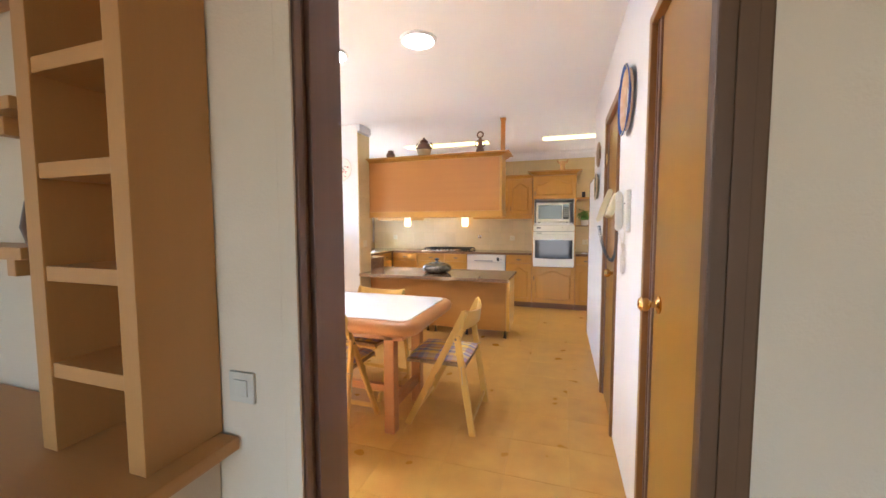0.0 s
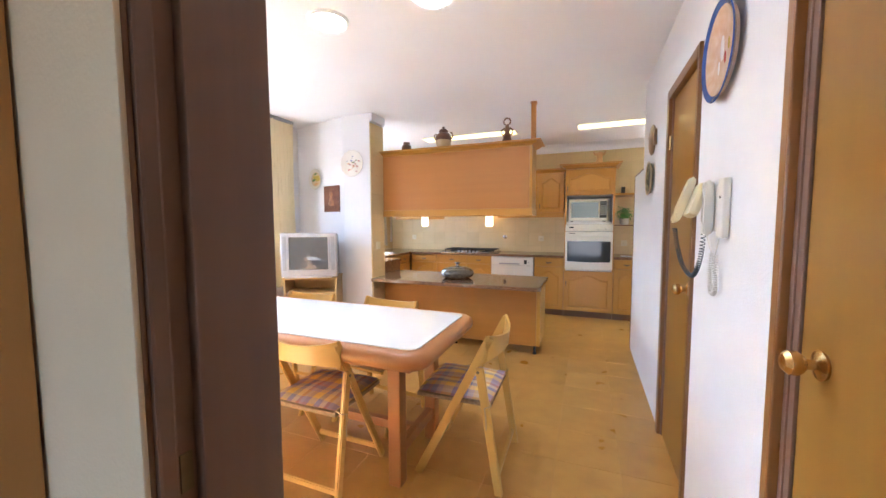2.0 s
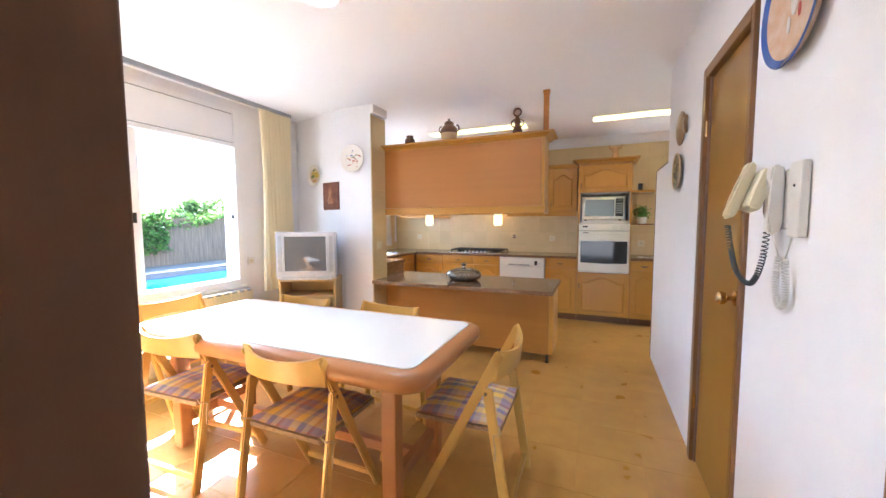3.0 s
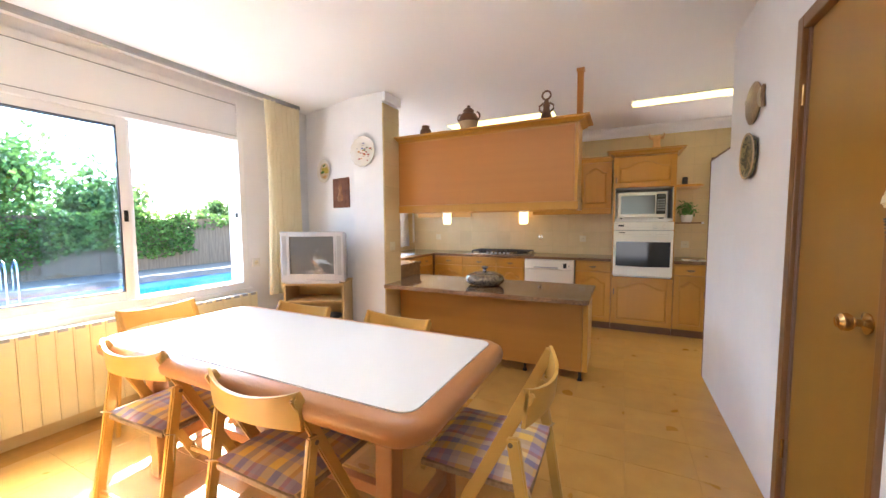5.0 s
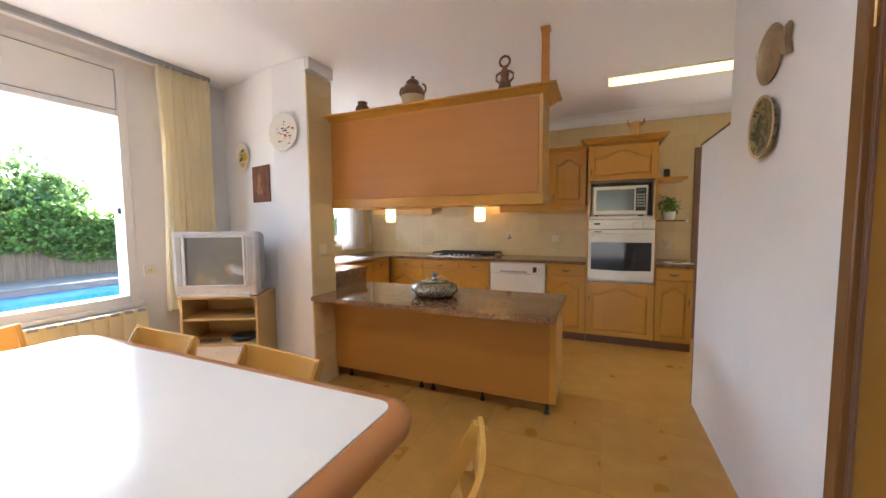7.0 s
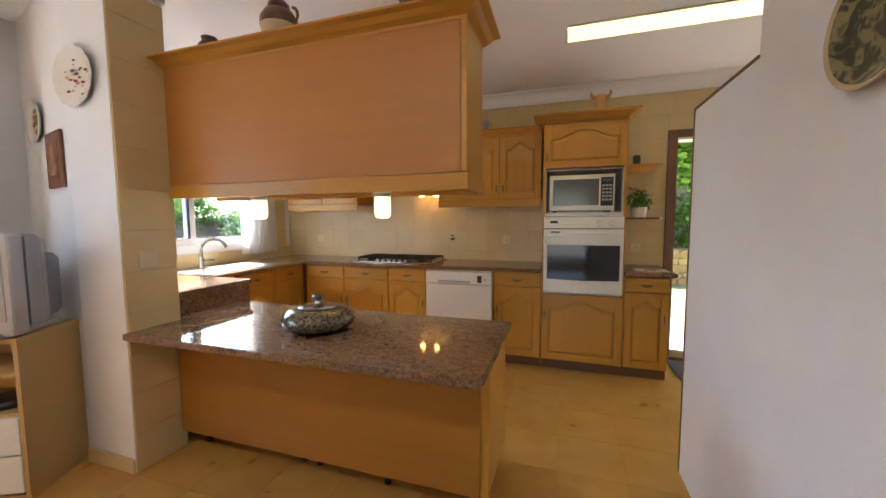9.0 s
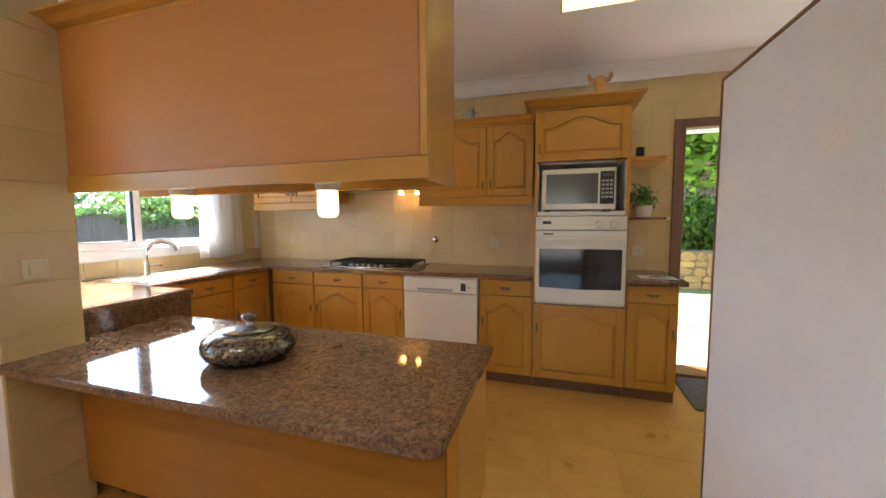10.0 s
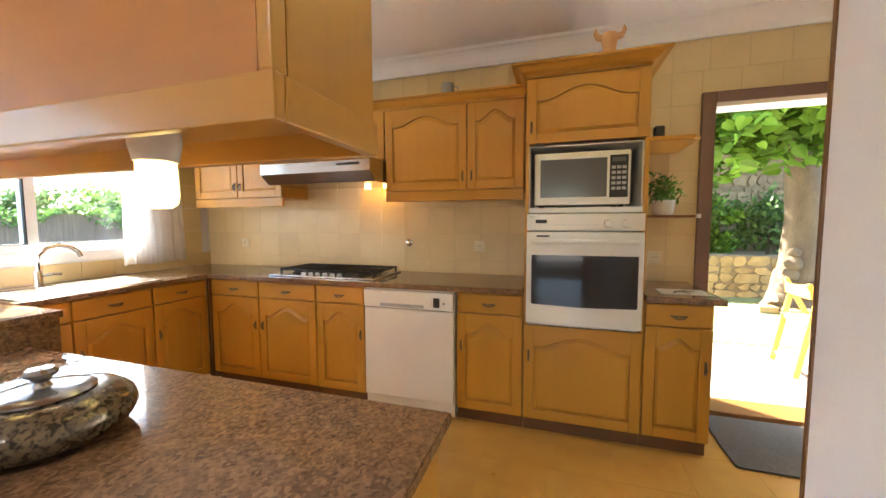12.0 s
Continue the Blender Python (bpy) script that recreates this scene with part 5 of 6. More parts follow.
part("buttons", boxes(*[(-0.05 + 0.03 * k, -0.035 + 0.03 * k, -0.024, -0.019, 0.80, 0.806) for k in range(5)]), SILVERD, v, "", TVM)


# ---- wall decorations ----
def plate(name, label, at, away, r, rim, centre, motifs=(), depth=0.02, scallop=0.0, well=0.7):
    t = thing(name, label, "plate", at)
    q = Matrix.Translation(at) @ Vector((0, 0, 1)).rotation_difference(Vector(away)).to_matrix().to_4x4()
    bm = lathe(bmesh.new(), [(0, 0), (r * 0.55, 0.0), (r * 0.7, 0.004), (r, depth), (r * 0.985, depth + 0.004), (r * 0.7, 0.009), (r * 0.55, 0.005), (0, 0.005)], seg=48)
    if scallop:
        for v in bm.verts:
            k = math.atan2(v.co.y, v.co.x)
            rr = math.hypot(v.co.x, v.co.y)
            if rr > r * 0.9:
                f = 1 + scallop * math.cos(14 * k)
                v.co.x *= f
                v.co.y *= f
    part("rim", bm, rim, t, "", q, True)
    if centre:
        part("centre", lathe(bmesh.new(), [(0, 0.0062), (r * 0.56, 0.0062), (r * 0.7, 0.0105), (r * well, 0.0105 + (depth - 0.004) * (well - 0.7) / 0.285), (r * well, 0.0075), (0, 0.003)], seg=40), centre, t, "painted centre", q, True)
    for k, (u, v, rr, mat) in enumerate(motifs):
        part("motif", lathe(bmesh.new(), [(0, 0.0095), (rr * r, 0.0075), (rr * r, 0.0065), (0, 0.0065)], (u * r, v * r, 0.0005 + 0.0004 * k), 14, (1, 0.42), 0.7 * k), mat, t, "", q, True)
    return t


S = (0, -1, 0)
SW = (-0.2425, -0.9701, 0)
# on a wall that looks to -y the plate's own x and y become x and up
plate("plate", "white scalloped plate with painted flowers hung on the wall", (-2.262, PY0 - 0.003, 1.972), S, 0.142, PLATEW, None,
      tuple((0.08 + rr * math.cos(a), -0.02 + rr * math.sin(a), sz, (PLATER, PLATEG, PLATEO, PLATER, PLATEB)[k % 5]) for k, (rr, a, sz) in
            enumerate([(0.1 + 0.055 * (j % 11), 2.4 * j, 0.05 + 0.03 * ((j * 7) % 3)) for j in range(26)])), scallop=0.03)
plate("plate", "small plate with yellow fruit hung on the wall", (-2.865, 6.105, 1.843), SW, 0.121, PLATEW, CLAYT,
      ((0.08, 0.12, 0.46, PLATEY), (0.3, -0.12, 0.36, PLATEY), (-0.32, 0.02, 0.3, PLATEG), (-0.1, -0.45, 0.26, PLATEO), (0.05, 0.5, 0.22, PLATEG), (-0.2, 0.3, 0.2, PLATEY)))
pc = thing("wall_plaque", "small carved brown wooden plaque on the wall", "picture", (-2.51, PY0, 1.45))
PQ = Matrix.Translation((-2.593, 6.043, 1.604)) @ Matrix.Rotation(radians(-14.04), 4, "Z")
part("board", boxes((-0.135, 0.135, -0.016, -0.001, -0.147, 0.147), bevel=0.005), PICW, pc, "", PQ)
part("carving", boxes((-0.085, 0.085, -0.019, -0.015, -0.1, 0.1), bevel=0.0018), PICW, pc, "low carved field", PQ)
part("figure", lathe(bmesh.new(), [(0, 0), (0.04, 0), (0.052, 0.03), (0.03, 0.08), (0.02, 0.1), (0.03, 0.12), (0.024, 0.15), (0, 0.16)], (0, -0.019, -0.08), 16, (1, 0.25)), CARVE, pc, "worn lighter figure in relief", PQ, True)
E_ = (-1, 0, 0)
plate("plate", "large blue-rimmed painted plate hung on the wall", (EAST - 0.004, 4.215, 1.93), E_, 0.172, PLATEB, PEACH,
      ((0.1, 0.1, 0.26, PLATEW), (-0.15, -0.1, 0.12, PLATER), (0.05, -0.3, 0.12, PLATEY), (-0.25, 0.25, 0.14, PLATEW)), depth=0.028, well=0.86)

t = thing("ceramic_fish", "brown ceramic fish hung on the wall", "wall ornament", (EAST - 0.003, 5.72, 1.93))
q = Matrix.Translation((EAST - 0.003, 5.755, 1.935)) @ Matrix(((0, 0, -1, 0), (1, 0, 0, 0), (0, 1, 0, 0), (0, 0, 0, 1)))
part("body", lathe(bmesh.new(), [(0, 0), (0.125, 0.0), (0.13, 0.008), (0.11, 0.016), (0, 0.022)], seg=30, squash=(0.95, 0.86)), FISHM, t, "", q, True)
bm = bmesh.new()
prism(bm, [(-0.11, 0.02), (-0.15, 0.04), (-0.185, 0.045), (-0.175, -0.01), (-0.195, -0.07), (-0.15, -0.06), (-0.11, -0.02)], 0.002, 0.02, "z", 0.004)
part("tail", bm, FISHM, t, "", q)
part("eye", lathe(bmesh.new(), [(0, 0.022), (0.012, 0.02), (0.014, 0.012)], (0.09, 0.03, 0), 12), PLATEW, t, "pale eye", q)
plate("plate", "oval dark olive ceramic dish with a pale rim on the wall", (EAST - 0.004, 5.75, 1.652), E_, 0.125, CLAYT, DISHM, (), depth=0.024, well=0.9)

# telephones
def coil(pts, r, turns, wire):
    """A helix along a curve through pts."""
    ps = [Vector(p) for p in pts]
    n = turns * 8
    out = []
    for k in range(n + 1):
        u = k / n * (len(ps) - 1)
        i = min(int(u), len(ps) - 2)
        f = u - i
        p0, p1, p2, p3 = ps[max(i - 1, 0)], ps[i], ps[i + 1], ps[min(i + 2, len(ps) - 1)]
        c = 0.5 * ((2 * p1) + (p2 - p0) * f + (2 * p0 - 5 * p1 + 4 * p2 - p3) * f * f + (3 * p1 - p0 - 3 * p2 + p3) * f ** 3)
        d = (p2 - p1).normalized()
        a = d.cross(Vector((1, 0, 0.1))).normalized()
        b = d.cross(a)
        w = 2 * math.pi * k / 8
        out.append(c + r * (a * math.cos(w) + b * math.sin(w)))
    return tube(bmesh.new(), out, wire, 5)


def handset(bm, at, length, w, d):
    """An upright handset on the wall: a bowed bar with two ends."""
    x, y, z = at
    pts = [(-d * 0.9, 0.5), (-d * 0.2, 0.5), (0.002, 0.36), (0.002, -0.36), (-d * 0.2, -0.5), (-d * 0.9, -0.5), (-d * 1.05, -0.36), (-d * 0.8, -0.2), (-d * 0.75, 0.2), (-d * 1.05, 0.36)]
    vs0 = [bm.verts.new((x + a, y - w / 2, z + b * length)) for a, b in pts]
    vs1 = [bm.verts.new((x + a, y + w / 2, z + b * length)) for a, b in pts]
    fs = [bm.faces.new(vs0), bm.faces.new(vs1[::-1])]
    fs += [bm.faces.new((vs0[k], vs0[(k + 1) % len(pts)], vs1[(k + 1) % len(pts)], vs1[k])) for k in range(len(pts))]
    bmesh.ops.bevel(bm, geom=list({e for f in fs for e in f.edges}), offset=0.006, segments=2, affect="EDGES")
    return bm


t = thing("intercom", "white wall intercom handset with a coiled cord", "intercom", (EAST, 4.125, 1.25))
part("base", boxes((EAST - 0.024, EAST - 0.001, 4.10, 4.162, 1.268, 1.476), bevel=0.007), PHONEW, t)
part("handset", handset(bmesh.new(), (EAST - 0.026, 4.20, 1.375), 0.20, 0.038, 0.032), PHONEW, t)
part("cradle", boxes((EAST - 0.022, EAST - 0.001, 4.165, 4.222, 1.29, 1.46), bevel=0.005), PHONEW, t)
part("lead", tube(bmesh.new(), [(EAST - 0.04, 4.207, 1.28), (EAST - 0.03, 4.215, 1.25), (EAST - 0.022, 4.205, 1.21)], 0.002, 6), PHONEW, t, "", None, True)
part("lead", tube(bmesh.new(), [(EAST - 0.02, 4.140, 1.268), (EAST - 0.02, 4.150, 1.24), (EAST - 0.02, 4.170, 1.205)], 0.002, 6), PHONEW, t, "", None, True)
part("cord", coil([(EAST - 0.022, 4.205, 1.21), (EAST - 0.02, 4.220, 1.15), (EAST - 0.018, 4.215, 1.09), (EAST - 0.018, 4.190, 1.062), (EAST - 0.018, 4.160, 1.085), (EAST - 0.02, 4.157, 1.14), (EAST - 0.02, 4.170, 1.205)], 0.0075, 48, 0.002), PHONEW, t, "white coiled cord", None, True)
part("button", lathe(bmesh.new(), [(0, 0.0), (0.004, 0), (0.003, 0.003), (0, 0.003)], seg=10), BLACK, t, "", Matrix.Translation((EAST - 0.024, 4.13, 1.41)) @ Matrix.Rotation(radians(-90), 4, "Y"))
t = thing("telephone", "ivory wall telephone with a dark coiled cord", "telephone", (EAST, 4.25, 1.35))
part("base", boxes((EAST - 0.045, EAST - 0.001, 4.235, 4.275, 1.33, 1.44), bevel=0.012), BLACK, t, "dark wall bracket")
TILT = Matrix.Translation((EAST - 0.034, 4.288, 1.464)) @ Matrix.Rotation(radians(20), 4, "Y") @ Matrix.Rotation(radians(-8), 4, "X") @ Matrix.Translation((-EAST + 0.05, -4.28, -1.48))
part("body", boxes((EAST - 0.078, EAST - 0.04, 4.215, 4.295, 1.345, 1.475), bevel=0.016), PHONE, t, "", TILT)
part("handset", handset(bmesh.new(), (EAST - 0.082, 4.282, 1.405), 0.185, 0.046, 0.026), PHONE, t, "", TILT)
part("cord", coil([(EAST - 0.125, 4.29, 1.30), (EAST - 0.11, 4.30, 1.22), (EAST - 0.085, 4.33, 1.15), (EAST - 0.06, 4.315, 1.112), (EAST - 0.05, 4.28, 1.13), (EAST - 0.042, 4.25, 1.21), (EAST - 0.04, 4.235, 1.33)], 0.0075, 60, 0.0021), material("dark_cord", (0.05, 0.07, 0.09), 0.5), t, "dark coiled cord", None, True)

# sockets and switches
for at, away, lab, cat in (((-2.76, NORTH - 0.012, 1.075), S, "cream wall socket on the tiles", "socket"), ((-0.545, NORTH - 0.012, 1.075), S, "cream wall socket on the tiles", "socket"), ((0.63, NORTH - 0.012, 1.02), S, "cream wall socket on the tiles", "socket"),
                           ((-0.53, HY0 - 0.001, 0.89), S, "yellowed wall switch in the hall", "switch"), ((PX + 0.012, 6.10, 1.08), (1, 0, 0), "cream wall switch on the tiled stub wall", "switch"), ((WEST + 0.001, 5.52, 0.93), (1, 0, 0), "white wall socket beside the window", "socket")):
    t = thing("wall_" + cat, lab, cat, at)
    q = Matrix.Translation(at) @ Vector((0, -1, 0)).rotation_difference(Vector(away)).to_matrix().to_4x4()
    part("plate", boxes((-0.04, 0.04, -0.009, 0, -0.04, 0.04), bevel=0.003), PHONEW if at[0] == WEST + 0.001 else AGED if at[1] < 3 else PHONE, t, "", q)
    if cat == "socket":
        part("well", lathe(bmesh.new(), [(0.021, 0), (0.019, -0.0), (0.019, 0.0015), (0, 0.0015)], seg=18), PHONE, t, "", q @ Matrix.Translation((0, -0.0095, 0)) @ Matrix.Rotation(radians(90), 4, "X"))
        part("pin_holes", boxes((-0.011, -0.006, -0.0125, -0.0108, -0.003, 0.003), (0.006, 0.011, -0.0125, -0.0108, -0.003, 0.003)), BLACK, t, "", q)
    else:
        part("rocker", boxes((-0.022, 0.022, -0.014, -0.009, -0.022, 0.022), bevel=0.003), AGED if at[1] < 3 else PHONE, t, "", q)
t = thing("gas_tap", "small round chrome gas tap on the tiles", "tap", (-1.115, NORTH - 0.012, 1.095))
part("rosette", lathe(bmesh.new(), [(0, 0), (0.032, 0), (0.03, 0.01), (0.018, 0.016), (0.016, 0.035), (0, 0.038)], seg=22), CHROME, t, "", Matrix.Translation((-1.115, NORTH - 0.012, 1.095)) @ Matrix.Rotation(radians(90), 4, "X"), True)

# small things on cabinets and shelves
t = thing("mug", "grey metal mug on the wall cabinet", "mug", (-0.74, 8.32, 2.1))
MZ = 2.1005
part("body", lathe(bmesh.new(), [(0, 0), (0.045, 0), (0.043, 0.12), (0.038, 0.12), (0.04, 0.005), (0, 0.004)], (-0.74, 8.32, MZ), 20), SILVERD, t, "", None, True)
part("handle", tube(bmesh.new(), [(-0.697, 8.32, MZ + 0.1), (-0.665, 8.32, MZ + 0.09), (-0.665, 8.32, MZ + 0.04), (-0.696, 8.32, MZ + 0.025)], 0.005), SILVERD, t, "", None, True)
BZ = 2.1135
t = whole("bull_head_figure", lathe(bmesh.new(), [(0, 0), (0.05, 0), (0.045, 0.02), (0.032, 0.06), (0.04, 0.1), (0.045, 0.125), (0.03, 0.145), (0, 0.15)], (0.259, 7.99, BZ), 18, (1, 0.7)), TERRA, "pale terracotta horned bull figure on the tall cabinet", "figurine", None, True)
hb = bmesh.new()
hb.from_mesh(t.data)
for s in (-1, 1):
    tube(hb, [(0.259 + s * 0.025, 7.99, BZ + 0.12), (0.259 + s * 0.058, 7.99, BZ + 0.125), (0.259 + s * 0.072, 7.99, BZ + 0.15), (0.259 + s * 0.07, 7.99, BZ + 0.175)], 0.017, 8, (1.1, 1.0, 0.7, 0.2))
hb.to_mesh(t.data)
hb.free()
t = thing("photo_frame", "small dark standing frame on the wall shelf", "frame", (0.57, 8.3, 1.715))
part("frame", boxes((0.555, 0.60, 8.26, 8.32, 1.7155, 1.815), bevel=0.003), BLACK, t)
part("face", boxes((0.6005, 0.606, 8.265, 8.315, 1.722, 1.81)), OWLM, t, "faded picture")


def leaf_mesh(name, mat, spots, size, seed, flat=0.0, long=1.7, broad=False):
    """Many small leaves at spots (x, y, z): pointed ones of two facets, or broad heart-shaped ones."""
    rng = np.random.default_rng(seed)
    n = len(spots)
    d = rng.normal(size=(n, 3))
    d[:, 2] = d[:, 2] * (1 - flat) - 0.3 * flat
    d /= np.linalg.norm(d, axis=1)[:, None]
    up = rng.normal(size=(n, 3))
    s = np.cross(d, up)
    s /= np.linalg.norm(s, axis=1)[:, None] + 1e-9
    nn = np.cross(d, s)
    sz = size * rng.uniform(0.6, 1.3, n)[:, None]
    spots = np.asarray(spots)
    if broad:
        rim = [(0, 0), (-0.06, 0.26), (0.22, 0.5), (0.62, 0.38), (1, 0), (0.62, -0.38), (0.22, -0.5), (-0.06, -0.26)]
        verts = np.stack([spots + d * sz * long * u + s * sz * v + nn * sz * (0.35 * abs(v) - 0.15 * u * u) for u, v in rim], 1).reshape(-1, 3)
        me = bpy.data.meshes.new(name)
        me.from_pydata(verts.tolist(), [], [[8 * k + q for q in f] for k in range(n) for f in ((0, 1, 2, 3, 4), (0, 4, 5, 6, 7))])
        me.materials.append(mat)
        return me
    a = spots
    b = spots + d * sz * long * 0.45 + s * sz * 0.5 + nn * sz * 0.12
    c = spots + d * sz * long
    e = spots + d * sz * long * 0.45 - s * sz * 0.5 + nn * sz * 0.12
    verts = np.stack([a, b, c, e], 1).reshape(-1, 3)
    idx = np.arange(n)[:, None] * 4
    faces = np.concatenate([idx + (0, 1, 2), idx + (0, 2, 3)], 0)
    me = bpy.data.meshes.new(name)
    me.from_pydata(verts.tolist(), [], faces.tolist())
    me.materials.append(mat)
    return me


def under(name, me, parent, label=""):
    ob = new(name, me)
    ob.parent, ob.matrix_parent_inverse = parent, place_of(parent).inverted()
    if label:
        ob["label"] = label
    return ob


rng = np.random.default_rng(5)
t = thing("pot_plant", "small bushy green plant in a white pot", "plant", (0.60, 8.22, 1.29))
part("pot", lathe(bmesh.new(), [(0, 0), (0.045, 0), (0.055, 0.02), (0.06, 0.085), (0.054, 0.085), (0.05, 0.07), (0, 0.07)], (0.60, 8.22, 1.2905), 24), ENAMEL, t, "white glazed pot", None, True)
ps = []
for k in range(260):
    a, e, rr = rng.uniform(0, 6.28), rng.uniform(0.15, 1.5), rng.uniform(0.02, 0.125)
    ps.append((0.60 + rr * math.cos(a) * math.cos(e), 8.22 + rr * math.sin(a) * math.cos(e) * 0.8, 1.375 + rr * 1.25 * math.sin(e)))
under("foliage", leaf_mesh("foliage", PLANT, ps, 0.016, 3, long=3.0), t, "thin bright green leaves")
t = thing("keys", "bunch of keys on a folded paper on the worktop", "keys", (0.66, 8.1, 0.862))
part("paper", boxes((0.56, 0.80, 8.02, 8.18, 0.8625, 0.865)), PHONEW, t, "folded white paper")
part("ring", tube(bmesh.new(), [(0.68 + 0.02 * math.cos(a), 8.1 + 0.02 * math.sin(a), 0.8685) for a in np.linspace(0, 6.28, 12)], 0.002, 6), CHROME, t)
for k in range(3):
    part("key", boxes((0.69, 0.74, 8.095, 8.105, 0.866, 0.869), (0.675, 0.695, 8.088, 8.112, 0.866, 0.87)), PEWTER if k else BLACK, t, "", Matrix.Translation((0.66, 8.1, 0)) @ Matrix.Rotation(radians(60 * k - 120), 4, "Z") @ Matrix.Translation((-0.66, -8.1, 0.001 * k)))

# mats
bm = bmesh.new()
prism(bm, rounded(0.90, 1.75, 7.92, 8.47, 0.02), 0.002, 0.012, "z", 0.003)
whole("door_mat", bm, MAT, "dark grey mat inside the garden door", "mat")
bm = bmesh.new()
prism(bm, rounded(0.95, 1.75, 8.80, 9.15, 0.02), -0.03, -0.014, "z", 0.003)
whole("door_mat", bm, SILVERD, "pale grey mat outside the garden door", "mat")

# ---- ceiling lights ----
for x, y in ((-0.64, 4.39), (-1.29, 4.39)):
    l = thing("ceiling_light", "round flat lit ceiling light", "ceiling light", (x, y, CEILING), group="round ceiling lights")
    part("ring", lathe(bmesh.new(), [(0.095, 0.0), (0.117, 0.0), (0.117, -0.012), (0.108, -0.018), (0.095, -0.014)], (x, y, CEILING), 40), FRAME, l, "white ring", None, True)
    part("diffuser", lathe(bmesh.new(), [(0, -0.013), (0.096, -0.013), (0.096, -0.004), (0, -0.004)], (x, y, CEILING), 40), LED, l, "lit white diffuser")
for x0, x1, y in ((0.0, 1.22, 7.41), (-2.0, -0.75, 7.36)):
    l = thing("strip_light", "long lit strip light fixed to the ceiling", "ceiling light", (x0, y, CEILING), group="strip lights")
    part("housing", boxes((x0 - 0.012, x0, y - 0.1, y + 0.1, CEILING - 0.022, CEILING), (x1, x1 + 0.012, y - 0.1, y + 0.1, CEILING - 0.022, CEILING), (x0, x1, y - 0.1, y - 0.094, CEILING - 0.012, CEILING), (x0, x1, y + 0.094, y + 0.1, CEILING - 0.012, CEILING), bevel=0.002), PHONEW, l, "pale end caps and rail")
    part("diffuser", boxes((x0, x1, y - 0.093, y + 0.093, CEILING - 0.02, CEILING - 0.002), bevel=0.008), TUBE, l, "lit yellowish diffuser")

# ---- hall shelves ----
s = thing("shelf_unit", "upright open shelf unit of pale brown wood on a ledge", "shelf unit", (-0.79, 2.76, 0.757))
UX0, UX1, UY0, UY1, UW = -0.968, -0.605, 2.665, 2.856, 0.054
for x in (UX0, UX1 - UW):
    part("upright", boxes((x, x + UW, UY0, UY1, 0.757, 2.40), bevel=0.002), HALLW, s)
for z in (0.942, 1.177, 1.418, 1.657, 1.896, 2.135):
    part("shelf", boxes((UX0 + UW + 0.001, UX1 - UW - 0.001, UY0 + 0.004, UY1 - 0.009, z, z + 0.036), bevel=0.002), HALLX, s)
for z in (1.60, 1.37, 1.135, 0.895):
    part("peg", lathe(bmesh.new(), [(0, 0), (0.005, 0), (0.005, 0.012), (0, 0.012)], seg=8), BLACK, s, "small black shelf peg", Matrix.Translation((UX1 - UW - 0.0005, UY1 - 0.045, z)) @ Matrix.Rotation(radians(-90), 4, "Y"))
part("back", boxes((UX0 + UW + 0.001, UX1 - UW - 0.001, UY1 - 0.008, UY1 + 0.002, 0.757, 2.40)), HALLW, s)
whole("ledge", boxes((-2.4, -0.545, 2.35, 2.855, 0.72, 0.755), (-2.4, -0.60, 2.40, 2.855, 0.69, 0.719), bevel=0.008), HALLX, "wooden ledge along the hall wall", "ledge", kind="structure")
whole("ledge_support", boxes((-2.3, -0.62, 2.60, 2.855, 0.0, 0.689)), HALLWALL, "plain cream base below the ledge", "wall", kind="structure")
for z in (1.22, 1.60, 1.98):
    b = thing("wall_shelf", "short wooden wall shelf in the hall", "shelf", (-1.4, 2.78, z), group="hall shelves")
    part("board", boxes((-1.9, -1.06, 2.69, 2.856, z, z + 0.033), bevel=0.003), HALLX, b)
    part("bracket", boxes((-1.2, -1.16, 2.72, 2.856, z - 0.05, z - 0.001), bevel=0.004), HALLW, b)
t = thing("vase", "small brown vase on a hall shelf", "vase", (-1.16, 2.77, 1.254))
part("body", lathe(bmesh.new(), [(0, 0), (0.03, 0), (0.042, 0.05), (0.03, 0.12), (0.02, 0.14), (0, 0.14)], (-1.14, 2.77, 1.2535), 18), CLAY, t, "", None, True)

# ---- garden to the west ----
FX = -13.0
whole("garden_fence", boxes(*[(FX - 0.06, FX, -12 + 2.0 * k + 0.004, -10 + 2.0 * k - 0.004, -0.06, 1.5 + 0.05 * math.sin(k * 2.3)) for k in range(26)]), FENCE, "brown reed fence panels behind the pool", "fence", kind="structure")
rng = np.random.default_rng(11)


def cloud(n, centre, radii, seed, clumps):
    """Spots for leaves in an uneven crown made of clumps."""
    g = np.random.default_rng(seed)
    c = g.normal(size=(clumps, 3))
    c /= np.linalg.norm(c, axis=1)[:, None]
    c *= g.uniform(0.35, 1.0, (clumps, 1))
    k = g.integers(0, clumps, n)
    p = c[k] + g.normal(size=(n, 3)) * g.uniform(0.09, 0.24, clumps)[k][:, None]
    return np.asarray(centre) + p * np.asarray(radii)


def on_fence(n, y0, y1, z0, z1, seed, x=FX):
    g = np.random.default_rng(seed)
    y = g.uniform(y0, y1, n)
    low = z0 + 0.45 * (1 + np.sin(y * 1.7 + seed) * np.sin(y * 0.63)) * 0.6
    z = g.uniform(0, 1, n) ** 0.8 * (z1 - low) + low
    z += 0.12 * np.sin(y * 3.1) * (z > z1 - 0.3)
    return np.stack([x + 0.05 + g.exponential(0.10, n), y, z], 1)


